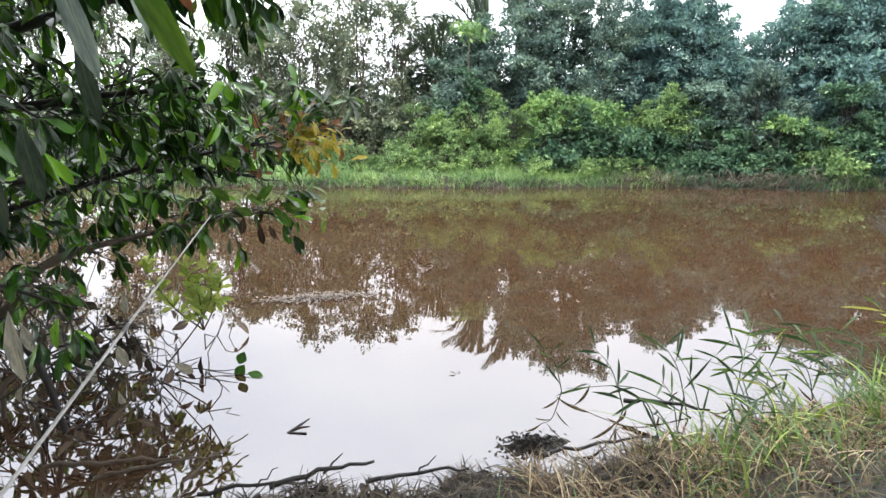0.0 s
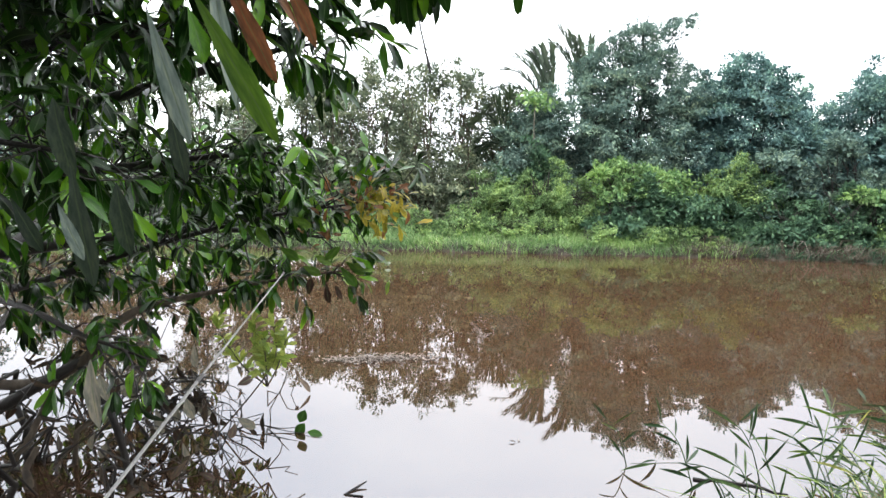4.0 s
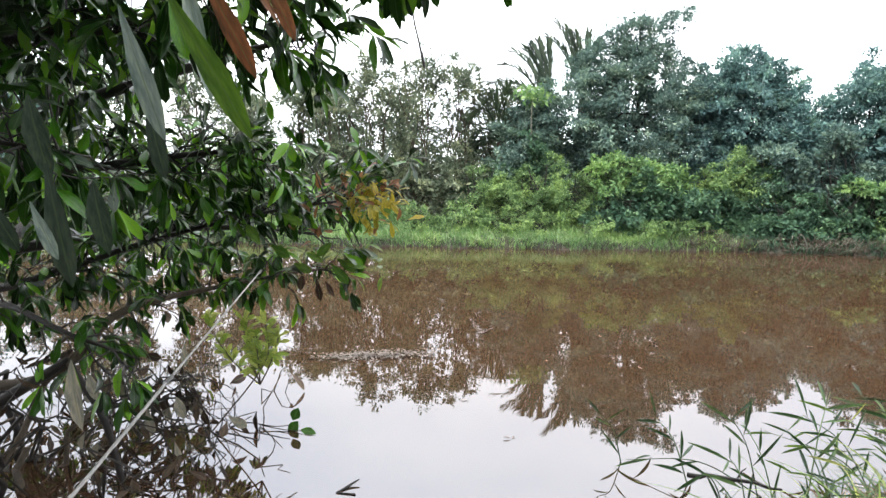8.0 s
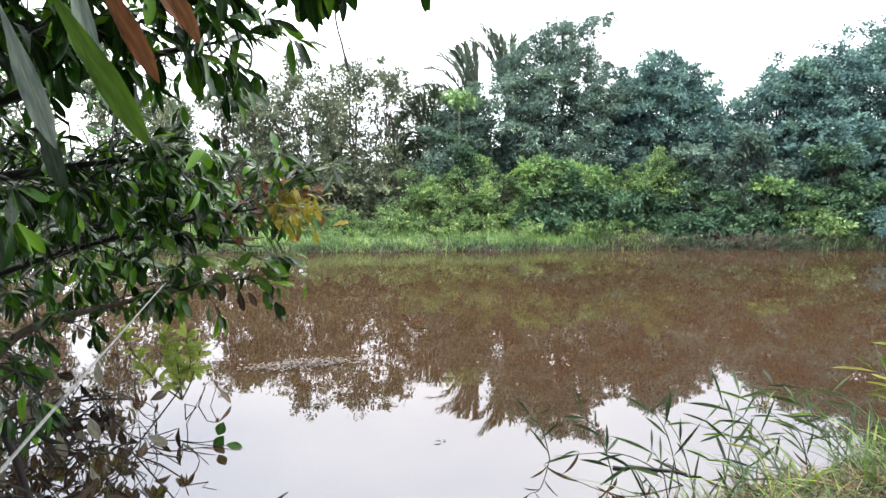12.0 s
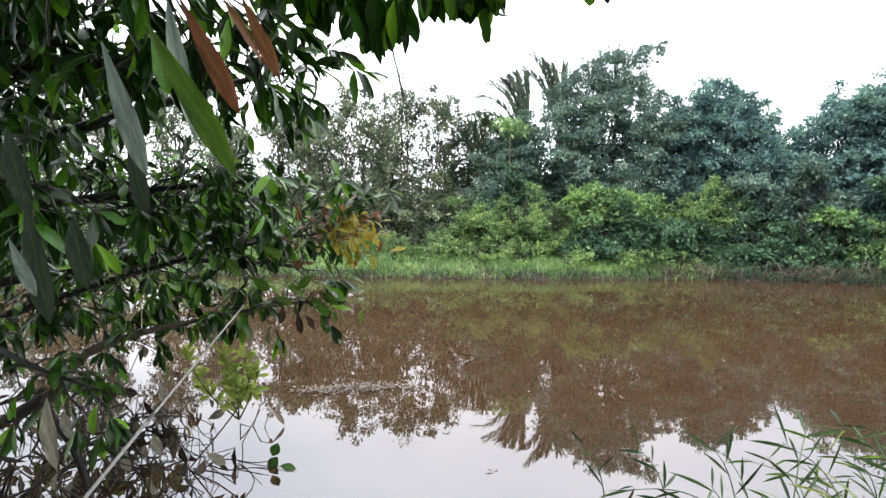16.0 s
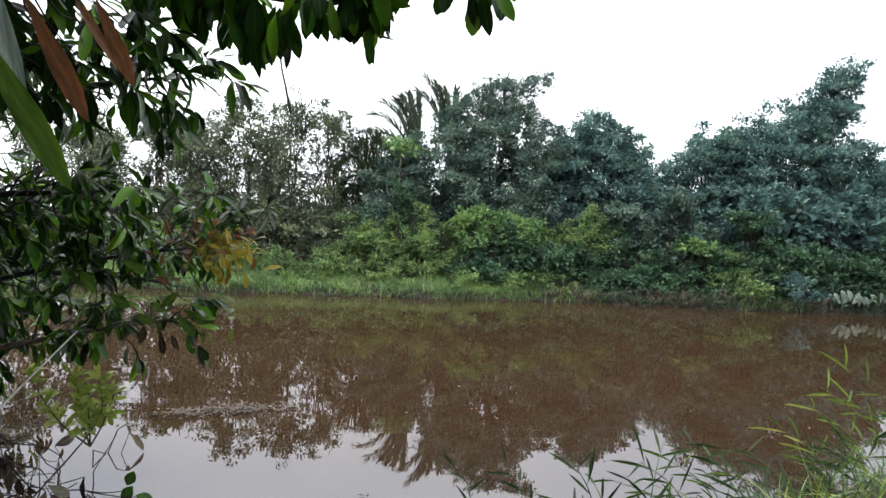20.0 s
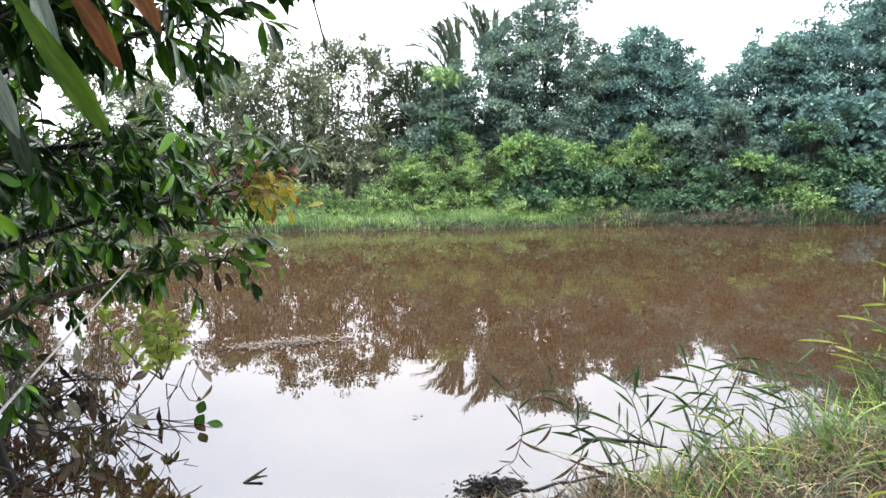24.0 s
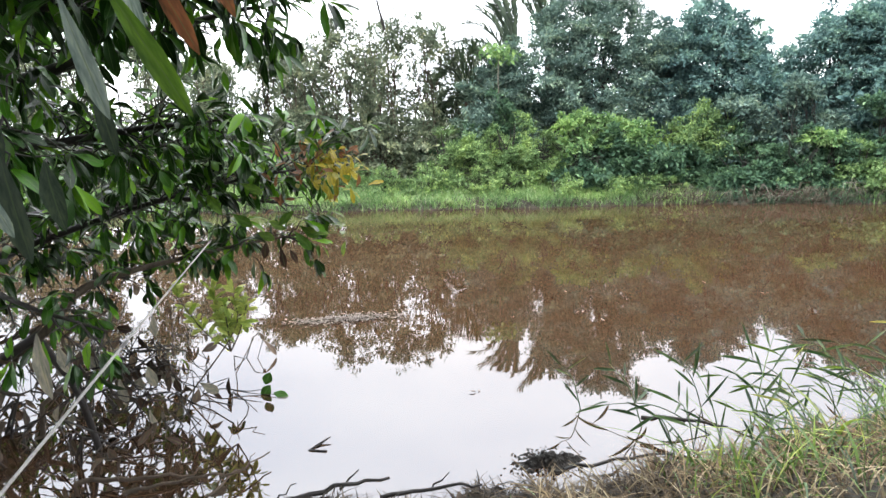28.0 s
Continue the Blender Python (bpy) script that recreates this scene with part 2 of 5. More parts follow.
def ground_material():
    mat, nt, bsdf, out = shader("bank_earth")
    big, fine = noise_node(nt, 0.9, 6.0), noise_node(nt, 14.0, 8.0, 0.7)
    col = ramp_node(nt, big.outputs["Fac"], [(0.32, (0.026, 0.022, 0.017)), (0.5, (0.046, 0.041, 0.03)), (0.68, (0.045, 0.054, 0.026))])
    shade = ramp_node(nt, fine.outputs["Fac"], [(0.3, (0.5, 0.5, 0.5)), (0.7, (1.25, 1.2, 1.15))])
    mul = nt.nodes.new("ShaderNodeMix")
    mul.data_type, mul.blend_type = "RGBA", "MULTIPLY"
    mul.inputs["Factor"].default_value = 1.0
    link(nt, col.outputs["Color"], mul.inputs["A"])
    link(nt, shade.outputs["Color"], mul.inputs["B"])
    link(nt, mul.outputs["Result"], bsdf.inputs["Base Color"])
    bsdf.inputs["Roughness"].default_value = 0.85
    bump_node(nt, fine.outputs["Fac"], 0.9, 0.04, bsdf)
    return mat


def water_material():
    """Silty brown water: a matt brown body under a calm glossy skin with faint ripples."""
    mat, nt, bsdf, out = shader("silty_water")
    big = noise_node(nt, 0.35, 3.0)
    col = ramp_node(nt, big.outputs["Fac"], [(0.3, (0.049, 0.0268, 0.0142)), (0.7, (0.059, 0.0333, 0.0178))])
    link(nt, col.outputs["Color"], bsdf.inputs["Base Color"])
    bsdf.inputs["Roughness"].default_value = 0.9
    bsdf.inputs["Specular IOR Level"].default_value = 0.0
    gloss = nt.nodes.new("ShaderNodeBsdfGlossy")
    gloss.inputs["Roughness"].default_value = 0.006
    gloss.inputs["Color"].default_value = (0.95, 0.96, 1.0, 1)
    swell = noise_node(nt, 2.2, 2.0, 0.45, (0.7, 1.8, 1.0))
    rip = noise_node(nt, 13.0, 2.0, 0.5, (0.5, 2.0, 1.0))
    add = nt.nodes.new("ShaderNodeMath")
    add.operation, add.inputs[1].default_value = "MULTIPLY_ADD", 0.03
    link(nt, rip.outputs["Fac"], add.inputs[0])
    link(nt, swell.outputs["Fac"], add.inputs[2])
    bu = nt.nodes.new("ShaderNodeBump")
    bu.inputs["Strength"].default_value, bu.inputs["Distance"].default_value = 0.011, 0.05
    link(nt, add.outputs[0], bu.inputs["Height"])
    link(nt, bu.outputs["Normal"], gloss.inputs["Normal"])
    lw = nt.nodes.new("ShaderNodeLayerWeight")
    lw.inputs["Blend"].default_value = 0.5
    fac = ramp_node(nt, lw.outputs["Facing"], [(0.0, (0.12, 0.12, 0.12)), (0.5, (0.19, 0.19, 0.19)), (0.66, (0.205, 0.205, 0.205)), (0.725, (0.225, 0.225, 0.225)), (0.775, (0.265, 0.265, 0.265)), (0.826, (0.35, 0.35, 0.35)), (0.86, (0.44, 0.44, 0.44)), (0.895, (0.56, 0.56, 0.56)), (1.0, (0.95, 0.95, 0.95))])
    mx = nt.nodes.new("ShaderNodeMixShader")
    link(nt, fac.outputs["Color"], mx.inputs["Fac"])
    link(nt, bsdf.outputs["BSDF"], mx.inputs[1])
    link(nt, gloss.outputs["BSDF"], mx.inputs[2])
    link(nt, mx.outputs["Shader"], out.inputs["Surface"])
    return mat


M_GROUND = ground_material()
M_WATER = water_material()

# ---- mesh helpers ----
rng = np.random.default_rng(7)


def mesh_np(name, verts, faces, mat, uv=None, smooth=False):
    """A mesh from arrays: verts (n, 3) and faces (m, 3) or (m, 4)."""
    verts, faces = np.asarray(verts, np.float32), np.asarray(faces, np.int32)
    me = bpy.data.meshes.new(name)
    me.vertices.add(len(verts))
    me.vertices.foreach_set("co", verts.ravel())
    k = faces.shape[1]
    me.loops.add(faces.size)
    me.loops.foreach_set("vertex_index", faces.ravel())
    me.polygons.add(len(faces))
    me.polygons.foreach_set("loop_start", np.arange(0, faces.size, k, dtype=np.int32))
    if smooth:
        me.polygons.foreach_set("use_smooth", np.ones(len(faces), bool))
    if uv is not None:
        layer = me.uv_layers.new(name="UVMap")
        layer.data.foreach_set("uv", np.asarray(uv, np.float32)[faces.ravel()].ravel())
    me.update(calc_edges=True)
    me.validate()
    if mat:
        me.materials.append(mat)
    return me


def part_np(name, data, parent, label="", kind=""):
    ob = new(name, data)
    ob.parent = parent
    return tagged(ob, label, "", "", kind)


def thing(name, place, label, category, group="", kind=""):
    ob = new(name)
    ob.empty_display_size = 0.1
    ob.location = place
    return tagged(ob, label, category, group, kind)


def unit(v):
    return v / np.maximum(np.linalg.norm(v, axis=-1, keepdims=True), 1e-9)


def frames_of(d, n):
    """Directions d and a hint n: unit along, side and normal."""
    d = unit(d)
    s = unit(np.cross(d, n))
    return d, s, np.cross(s, d)


def leaf_cards(pos, d, n, length, width, fold=0.25):
    """Small folded leaves, two triangles each."""
    d, s, n = frames_of(d, n)
    length, width = length[:, None], width[:, None]
    mid = pos + d * length * 0.45 + n * width * fold
    v = np.stack([pos, mid - s * width / 2, pos + d * length, mid + s * width / 2], 1).reshape(-1, 3)
    i = np.arange(len(pos))[:, None] * 4
    return v, np.concatenate([i + [[0, 1, 2]], i + [[0, 2, 3]]], 1).reshape(-1, 3)


def leaf_template(droop, fold=0.13, twist=0.0, wide=1.0, wavy=0.0, blunt=False):
    """One large lance-shaped leaf of unit length along y and unit width along x, with its faces and uv."""
    us = np.array([0.0, 0.08, 0.22, 0.4, 0.6, 0.78, 0.91, 1.0])
    hw = np.array([0.03, 0.1, 0.22, 0.38, 0.5, 0.45, 0.27, 0.03] if blunt else [0.03, 0.16, 0.36, 0.5, 0.46, 0.32, 0.14, 0.0]) * wide
    verts, uv = [], []
    for u, h in zip(us, hw):
        z = -droop * u * u
        a = twist * u
        for k in (-1, 0, 1):
            x, up = k * h, fold * abs(k) * h * 1.2 + wavy * k * math.sin(u * 19) * h
            verts.append((x * math.cos(a), u * (1 - 0.25 * droop * u), z + up * 0.4 + x * math.sin(a) * 0.3))
            uv.append((0.5 + k * 0.5, u))
    faces = []
    for r in range(len(us) - 1):
        b = r * 3
        faces += [(b, b + 1, b + 4, b + 3), (b + 1, b + 2, b + 5, b + 4)]
    return np.array(verts), np.array(faces), np.array(uv)


TEMPLATES = [leaf_template(0.25, 0.15, 0.2, 1.0, 0.05, True), leaf_template(0.65, 0.2, 0.7, 0.95, 0.06, True), leaf_template(0.1, 0.12, -0.5, 1.0, 0.1, True), leaf_template(0.45, 0.3, 0.4, 0.9, 0.12)]


def big_leaves(name, pos, d, n, length, width, mat):
    """Many large leaves in one mesh."""
    d, s, n = frames_of(d, n)
    vs, fs, us, base = [], [], [], 0
    pick = rng.integers(0, len(TEMPLATES), len(pos))
    for k, (tv, tf, tu) in enumerate(TEMPLATES):
        m = np.where(pick == k)[0]
        if not len(m):
            continue
        v = (pos[m, None] + s[m, None] * (tv[:, 0:1] * width[m, None, None]) + d[m, None] * (tv[:, 1:2] * length[m, None, None])
             + n[m, None] * (tv[:, 2:3] * length[m, None, None]))
        vs.append(v.reshape(-1, 3))
        fs.append((tf[None] + (base + np.arange(len(m)) * len(tv))[:, None, None]).reshape(-1, 4))
        us.append(np.tile(tu, (len(m), 1)))
        base += len(m) * len(tv)
    return mesh_np(name, np.concatenate(vs), np.concatenate(fs), mat, np.concatenate(us), True)


def tubes(paths, sides=6):
    """Tapered tubes. paths: lists of (point, radius)."""
    vs, fs, base = [], [], 0
    ang = np.arange(sides) * 2 * math.pi / sides
    for path in paths:
        p = np.array([q[0] for q in path], float)
        r = np.array([q[1] for q in path], float)
        t = unit(np.gradient(p, axis=0))
        ref = np.array([0.0, 0, 1]) if abs(t[:, 2]).mean() < 0.8 else np.array([1.0, 0, 0])
        a = unit(np.cross(t, ref))
        b = np.cross(t, a)
        ring = p[:, None] + r[:, None, None] * (np.cos(ang)[None, :, None] * a[:, None] + np.sin(ang)[None, :, None] * b[:, None])
        n = len(p)
        vs.append(ring.reshape(-1, 3))
        i, j = np.meshgrid(np.arange(n - 1), np.arange(sides), indexing="ij")
        j2 = (j + 1) % sides
        fs.append((base + np.stack([i * sides + j, i * sides + j2, (i + 1) * sides + j2, (i + 1) * sides + j], -1)).reshape(-1, 4))
        base += n * sides
    return np.concatenate(vs), np.concatenate(fs)


def bend(a, b, r0, r1, sag=0.0, wob=0.06, n=6):
    """A slightly crooked limb from a to b."""
    a, b = np.array(a, float), np.array(b, float)
    u = np.linspace(0, 1, n)[:, None]
    p = a + (b - a) * u
    size = np.linalg.norm(b - a)
    p[1:-1] += rng.normal(0, wob * size * 0.5, (n - 2, 3))
    p[:, 2] += (np.sin(u[:, 0] * math.pi)) * sag * size
    return [(q, r0 + (r1 - r0) * k) for q, k in zip(p, u[:, 0])]


def smooth_line(points, radii, n=5):
    """A rounded limb through given points (Catmull-Rom)."""
    p = np.array(points, float)
    q = np.vstack([2 * p[0] - p[1], p, 2 * p[-1] - p[-2]])
    out = []
    for k in range(len(p) - 1):
        a, b, c, d = q[k:k + 4]
        for i in range(n if k < len(p) - 2 else n + 1):
            t = i / n
            pt = 0.5 * (2 * b + (c - a) * t + (2 * a - 5 * b + 4 * c - d) * t * t + (3 * b - a - 3 * c + d) * t ** 3)
            out.append((pt, radii[k] + (radii[k + 1] - radii[k]) * t))
    return out


# ---- the lie of the land ----
NEAR_X = [-40, -9, -5, -3.2, -2.2, -1.2, -0.33, 0.05, 0.5, 0.78, 1.11, 1.67, 2.4, 3.4, 4.55, 8, 14, 40]
NEAR_Y = [6.0, 4.6, 3.4, 2.5, 2.25, 2.26, 2.38, 2.45, 2.5, 2.6, 2.74, 2.95, 3.24, 3.72, 4.45, 6.8, 10.0, 11.0]
FAR_X = [-60, -9, -3.3, -1.2, 1.0, 3.5, 5.3, 7.0, 8.0, 12, 18, 60]
FAR_Y = [15.0, 13.8, 13.5, 13.45, 13.4, 13.6, 13.55, 13.2, 13.05, 13.0, 12.9, 13.5]


def near_shore(x):
    return np.interp(x, NEAR_X, NEAR_Y) + 0.05 * np.sin(np.asarray(x) * 9.0) + 0.03 * np.sin(np.asarray(x) * 23.0)


def far_shore(x):
    return np.interp(x, FAR_X, FAR_Y) + 0.06 * np.sin(np.asarray(x) * 3.1) + 0.03 * np.sin(np.asarray(x) * 11.0)


def land(x, y):
    """Height of the ground over the water at a place."""
    a, b = near_shore(x) - y, y - far_shore(x)
    near = np.interp(a, [-1.5, -0.3, 0, 0.25, 1.0, 3.0, 30], [-0.6, -0.15, 0.0, 0.09, 0.16, 0.24, 0.5])
    far = np.interp(b, [-2.0, -0.3, 0, 0.15, 0.6, 2.5, 8, 60], [-0.6, -0.15, 0.0, 0.09, 0.16, 0.36, 0.55, 0.9])
    z = np.where(y < 7 + np.clip(x, 0, 6) * 0.4, near, far)
    return z + 0.02 * np.sin(x * 5.3 + y * 3.1) * np.sin(y * 4.7 - x * 2.0) * (z > 0.02)


def build_ground():
    xs = np.unique(np.concatenate([np.linspace(-2500, -60, 8), np.linspace(-60, -14, 16), np.linspace(-14, -4, 36), np.linspace(-4, 6, 130), np.linspace(6, 16, 50), np.linspace(16, 60, 16), np.linspace(60, 2500, 8)]))
    ys = np.unique(np.concatenate([np.linspace(-2500, -40, 7), np.linspace(-40, -2, 12), np.linspace(-2, 6, 110), np.linspace(6, 12, 14), np.linspace(12, 17, 50), np.linspace(17, 60, 24), np.linspace(60, 2500, 8)]))
    gx, gy = np.meshgrid(xs, ys, indexing="ij")
    v = np.stack([gx, gy, land(gx, gy)], -1).reshape(-1, 3)
    i, j = np.meshgrid(np.arange(len(xs) - 1), np.arange(len(ys) - 1), indexing="ij")
    k = (i * len(ys) + j).ravel()
    f = np.stack([k, k + len(ys), k + len(ys) + 1, k + 1], -1)
    ob = new("ground", mesh_np("ground", v, f, M_GROUND, None, True))
    tagged(ob, "brown earth banks with dry litter and grassy patches round a pond", "ground", "", "structure")
    xs = np.linspace(-60, 60, 61)
    ys = np.linspace(-1, 16, 35)
    gx, gy = np.meshgrid(xs, ys, indexing="ij")
    v = np.stack([gx, gy, 0 * gx], -1).reshape(-1, 3)
    i, j = np.meshgrid(np.arange(len(xs) - 1), np.arange(len(ys) - 1), indexing="ij")
    k = (i * len(ys) + j).ravel()
    f = np.stack([k, k + len(ys), k + len(ys) + 1, k + 1], -1)
    ob = new("water", mesh_np("water", v, f, M_WATER, None, True))
    tagged(ob, "calm silty brown pond water mirroring trees and white sky", "water", "", "structure")


build_ground()

# ---- far bank: trees, palms, bushes, grass ----


def crown_points(blobs, cover, per, spread, shell=0.45, flat=0.5):
    """Leaf places on drooping shoots that fill ellipsoids, with each leaf's way, and the shoots' feet."""
    centres, ways = [], []
    for x, y, z, a, b, c in blobs:
        area = 4 * math.pi * (((a * b) ** 1.6 + (a * c) ** 1.6 + (b * c) ** 1.6) / 3) ** 0.625
        n = max(6, int(cover * area / (math.pi * spread * spread)))
        way = unit(rng.normal(size=(n, 3)))
        rad = (shell + (1 - shell) * rng.random(n) ** 0.5) * (0.92 + 0.17 * rng.normal(size=n))
        centres.append(np.array([x, y, z]) + way * rad[:, None] * np.array([a, b, c]))
        ways.append(way)
    c = np.concatenate(centres)
    size = spread * rng.uniform(0.6, 1.5, len(c))[:, None, None]
    axis = unit(np.concatenate(ways) * [1, 1, 0.7] + [0, 0, 0.3] + rng.normal(0, 0.45, (len(c), 3)))[:, None]
    along = rng.random((len(c), per, 1)) ** 0.8
    off = rng.normal(size=(len(c), per, 3)) * [1, 1, flat] * (1.15 - 0.7 * along) * 0.42
    p = c[:, None] + size * (axis * (along * 1.7 - 0.5) + off)
    p[..., 2:] -= 0.4 * size * along ** 2
    way = unit(axis * 0.7 + off * 1.3 + [0, 0, 0.1])
    return p.reshape(-1, 3), way.reshape(-1, 3), c


def make_tree(name, label, base, blobs, cover, per, leaf, mat, group, spread=0.3, bark=None, category="tree", trunk_r=0.09, limbs=14, shell=0.45, slim=0.5, stems=1, clear=0.03, flat=0.5):
    x, y = base
    z = float(land(np.array(x), np.array(y)))
    t = thing(name, (x, y, z), label, category, group)
    off = np.array([x, y, z])
    p, out, centres = crown_points(blobs, cover, per, spread, shell, flat)
    keep = p[:, 2] > z + clear * rng.uniform(0.6, 1.4, len(p))
    p, out = p[keep], out[keep]
    n = len(p)
    d = out + rng.normal(0, 0.6, (n, 3)) + np.array([0, 0, -0.35])
    nrm = np.array([0, 0, 0.9]) + out + rng.normal(0, 0.4, (n, 3))
    size = leaf * (0.6 + 0.8 * rng.random(n))
    v, f = leaf_cards(p - off, d, nrm, size, size * slim)
    top = max(b[2] + 0.5 * b[5] for b in blobs)
    mid = np.average(np.array(blobs)[:, :3], axis=0, weights=[b[3] * b[4] * b[5] for b in blobs])
    top = min(top, mid[2] + 0.9)
    for s in range(stems):
        foot = np.array([rng.normal(0, 0.14 * (stems > 1)), rng.normal(0, 0.1 * (stems > 1)), -0.08])
        head = np.array([mid[0] - x + rng.normal(0, 0.3 * (stems > 1)), mid[1] - y, top - z])
        main = bend(foot, head, trunk_r, trunk_r * 0.25, 0, 0.05, 8)
        tv, tf = tubes([main], 7)
        trunk = part_np("trunk" if stems == 1 else "stem", mesh_np("trunk", tv, tf, bark or M_DARKBARK, None, True), t)
        for c in centres[rng.choice(len(centres), min(limbs, len(centres)), replace=False)]:
            a, r = main[rng.integers(2, 6)]
            tv, tf = tubes([bend(a, c - off, r * 0.55, 0.006, 0.08, 0.1, 6)], 5)
            part_np("branch", mesh_np("branch", tv, tf, bark or M_DARKBARK, None, True), trunk)
    part_np("crown", mesh_np("crown", v, f, mat), t, "", "stuff")
    return t


def mound(x, y, top, rad, n, spires=0.5):
    """Uneven tufts heaped into a bush."""
    out = []
    for _ in range(n):
        u = rng.uniform(-1, 1)
        h = top * (1 - 0.55 * u * u) * rng.uniform(0.35, 0.95)
        r = rad * rng.uniform(0.28, 0.5)
        out.append((x + u * rad, y + rng.normal(0, 0.16), max(0.3, h - 0.6 * r), r, r * 0.8, r * rng.uniform(0.6, 1.0)))
    for _ in range(int(n * spires * 2)):
        u = rng.uniform(-1.1, 1.1)
        h = top * (1 - 0.45 * u * u) * rng.uniform(0.75, 1.18)
        out.append((x + u * rad, y + rng.normal(0, 0.16), h - 0.12, rad * 0.1, rad * 0.1, rad * rng.uniform(0.2, 0.45)))
    return out


GROVE = "slender trees in the far grove"
for gx, gy, top, rad in [(-10.96, 17.02, 4.4, 0.98), (-9.46, 16.43, 4.15, 0.89), (-7.8, 17.1, 4.4, 0.89), (-6.14, 16.6, 3.57, 0.85), (-4.81, 16.85, 4.02, 0.85), (-3.94, 16.35, 3.77, 0.71),
                         (-2.99, 16.77, 4.44, 0.8), (-1.91, 16.6, 4.4, 0.76), (-1, 16.85, 4.31, 0.67), (-6.89, 18.68, 3.9, 1.07), (-4.32, 18.92, 4.06, 1.07), (-0.17, 17.84, 3.98, 0.89), (-2.41, 18.59, 3.98, 0.98)]:
    make_tree("grove_tree", "slender grey-green tree with airy crown on the far bank", (gx, gy), [(gx, gy, top - 0.85, rad * 0.8, rad * 0.75, 0.85), (gx + rng.normal(0, 0.25), gy, top - 0.55, rad * 0.5, rad * 0.5, 0.5), (gx + 0.1, gy, top - 1.9, rad * 0.8, rad * 0.6, 0.7), (gx - 0.1, gy - 0.2, 1.6, rad * 1.1, 0.7, 0.7)],
              0.95, 44, 0.1, M_GROVE, GROVE, 0.2, M_BARK, "tree", 0.04, 8, 0.2, 0.42, 3, 0.03, 0.8)
# Unseen trees added behind the viewpoint; they dim the light from that side.
NEAR_WOOD = "trees behind the near bank"
for gx, gy, top, rad in [(-5.5, -3.6, 6.0, 2.0), (-1.6, -4.8, 6.6, 2.2), (2.6, -4.4, 6.2, 2.0), (6.5, -3.2, 5.6, 1.9), (-7.6, 0.4, 5.6, 1.8)]:
    make_tree("unseen_bank_tree", "unseen dense tree added behind the near bank to block skylight", (gx, gy), [(gx, gy, top - 1.6, rad, rad * 0.8, 1.5), (gx + 0.4, gy, top - 3.4, rad, rad * 0.8, 1.4), (gx - 0.3, gy, 1.2, rad * 0.9, 1.2, 1.1)], 2.0, 46, 0.2, M_DENSE, NEAR_WOOD, 0.45, None, "tree", 0.16)
# Added overhead crown, out of view, that keeps skylight off the near leaves.
make_tree("unseen_shade_tree", "unseen spreading tree added to shade the near leaves", (-1.9, -2.0), [(-0.9, -0.6, 4.1, 2.3, 2.0, 0.7), (-0.8, 1.7, 4.3, 1.7, 1.1, 0.5), (-2.6, 1.6, 4.2, 1.5, 1.1, 0.6), (-1.6, -1.6, 5.0, 1.9, 1.7, 0.9)], 2.6, 46, 0.2, M_DENSE, NEAR_WOOD, 0.4, None, "tree", 0.12)
UNDER = "low undergrowth below the grove"
for gx, gy, top, rad in [(-11.31, 16.18, 1.67, 1.3), (-9.13, 15.92, 1.58, 1.3), (-7.13, 16.18, 1.67, 1.12), (-5.39, 15.92, 1.58, 1.12), (-3.74, 16.36, 1.75, 0.93), (-2.52, 16.53, 1.84, 0.84), (-0.78, 16.18, 1.93, 0.84), (-1.7, 16.4, 1.8, 0.9)]:
    make_tree("undergrowth_bush", "dark olive bush below slender trees on the far bank", (gx, gy), [(gx, gy, top * 0.52, rad, 0.8, top * 0.5)], 1.1, 60, 0.1, M_GROVE, UNDER, 0.24, M_BARK, "bush", 0.03, 10, 0.4, 0.45, 3)
TALL = "tall trees on the far bank"
make_tree("broadleaf_tree", "tall dense broadleaf tree standing among palms", (2.34, 16.92),
          [(4.3, 16.7, 3.1, 0.6, 0.6, 0.9), (1.0, 16.8, 2.9, 0.6, 0.6, 0.6), (2.07, 16.74, 2.94, 1.3, 0.99, 1.26), (2.9, 16.83, 3.7, 1.0, 0.9, 0.95), (0.81, 16.47, 2.12, 0.85, 0.72, 0.99), (3.78, 16.47, 2.49, 0.9, 0.72, 1.26), (2.34, 16.56, 1.5, 1.62, 0.72, 0.9), (2.3, 16.6, 1.5, 1.7, 0.6, 0.8)],
          1.6, 190, 0.082, M_DENSE, TALL, 0.3, None, "tree", 0.13, 22)
make_tree("feathery_tree", "wispy feathery tree top leaning above dense trees", (3.51, 17.28),
          [(3.0, 17.1, 4.75, 0.5, 0.5, 0.4), (3.45, 17.1, 5.0, 0.45, 0.5, 0.33), (3.95, 17.1, 5.15, 0.35, 0.4, 0.22), (4.4, 17.1, 5.45, 0.28, 0.3, 0.14), (3.9, 17.05, 4.5, 0.5, 0.5, 0.4), (4.3, 17.0, 4.1, 0.4, 0.5, 0.33), (3.3, 17.0, 4.3, 0.6, 0.5, 0.4)], 1.9, 70, 0.08, M_DENSE, TALL, 0.2, None, "tree", 0.07, 12, 0.2, 0.35)
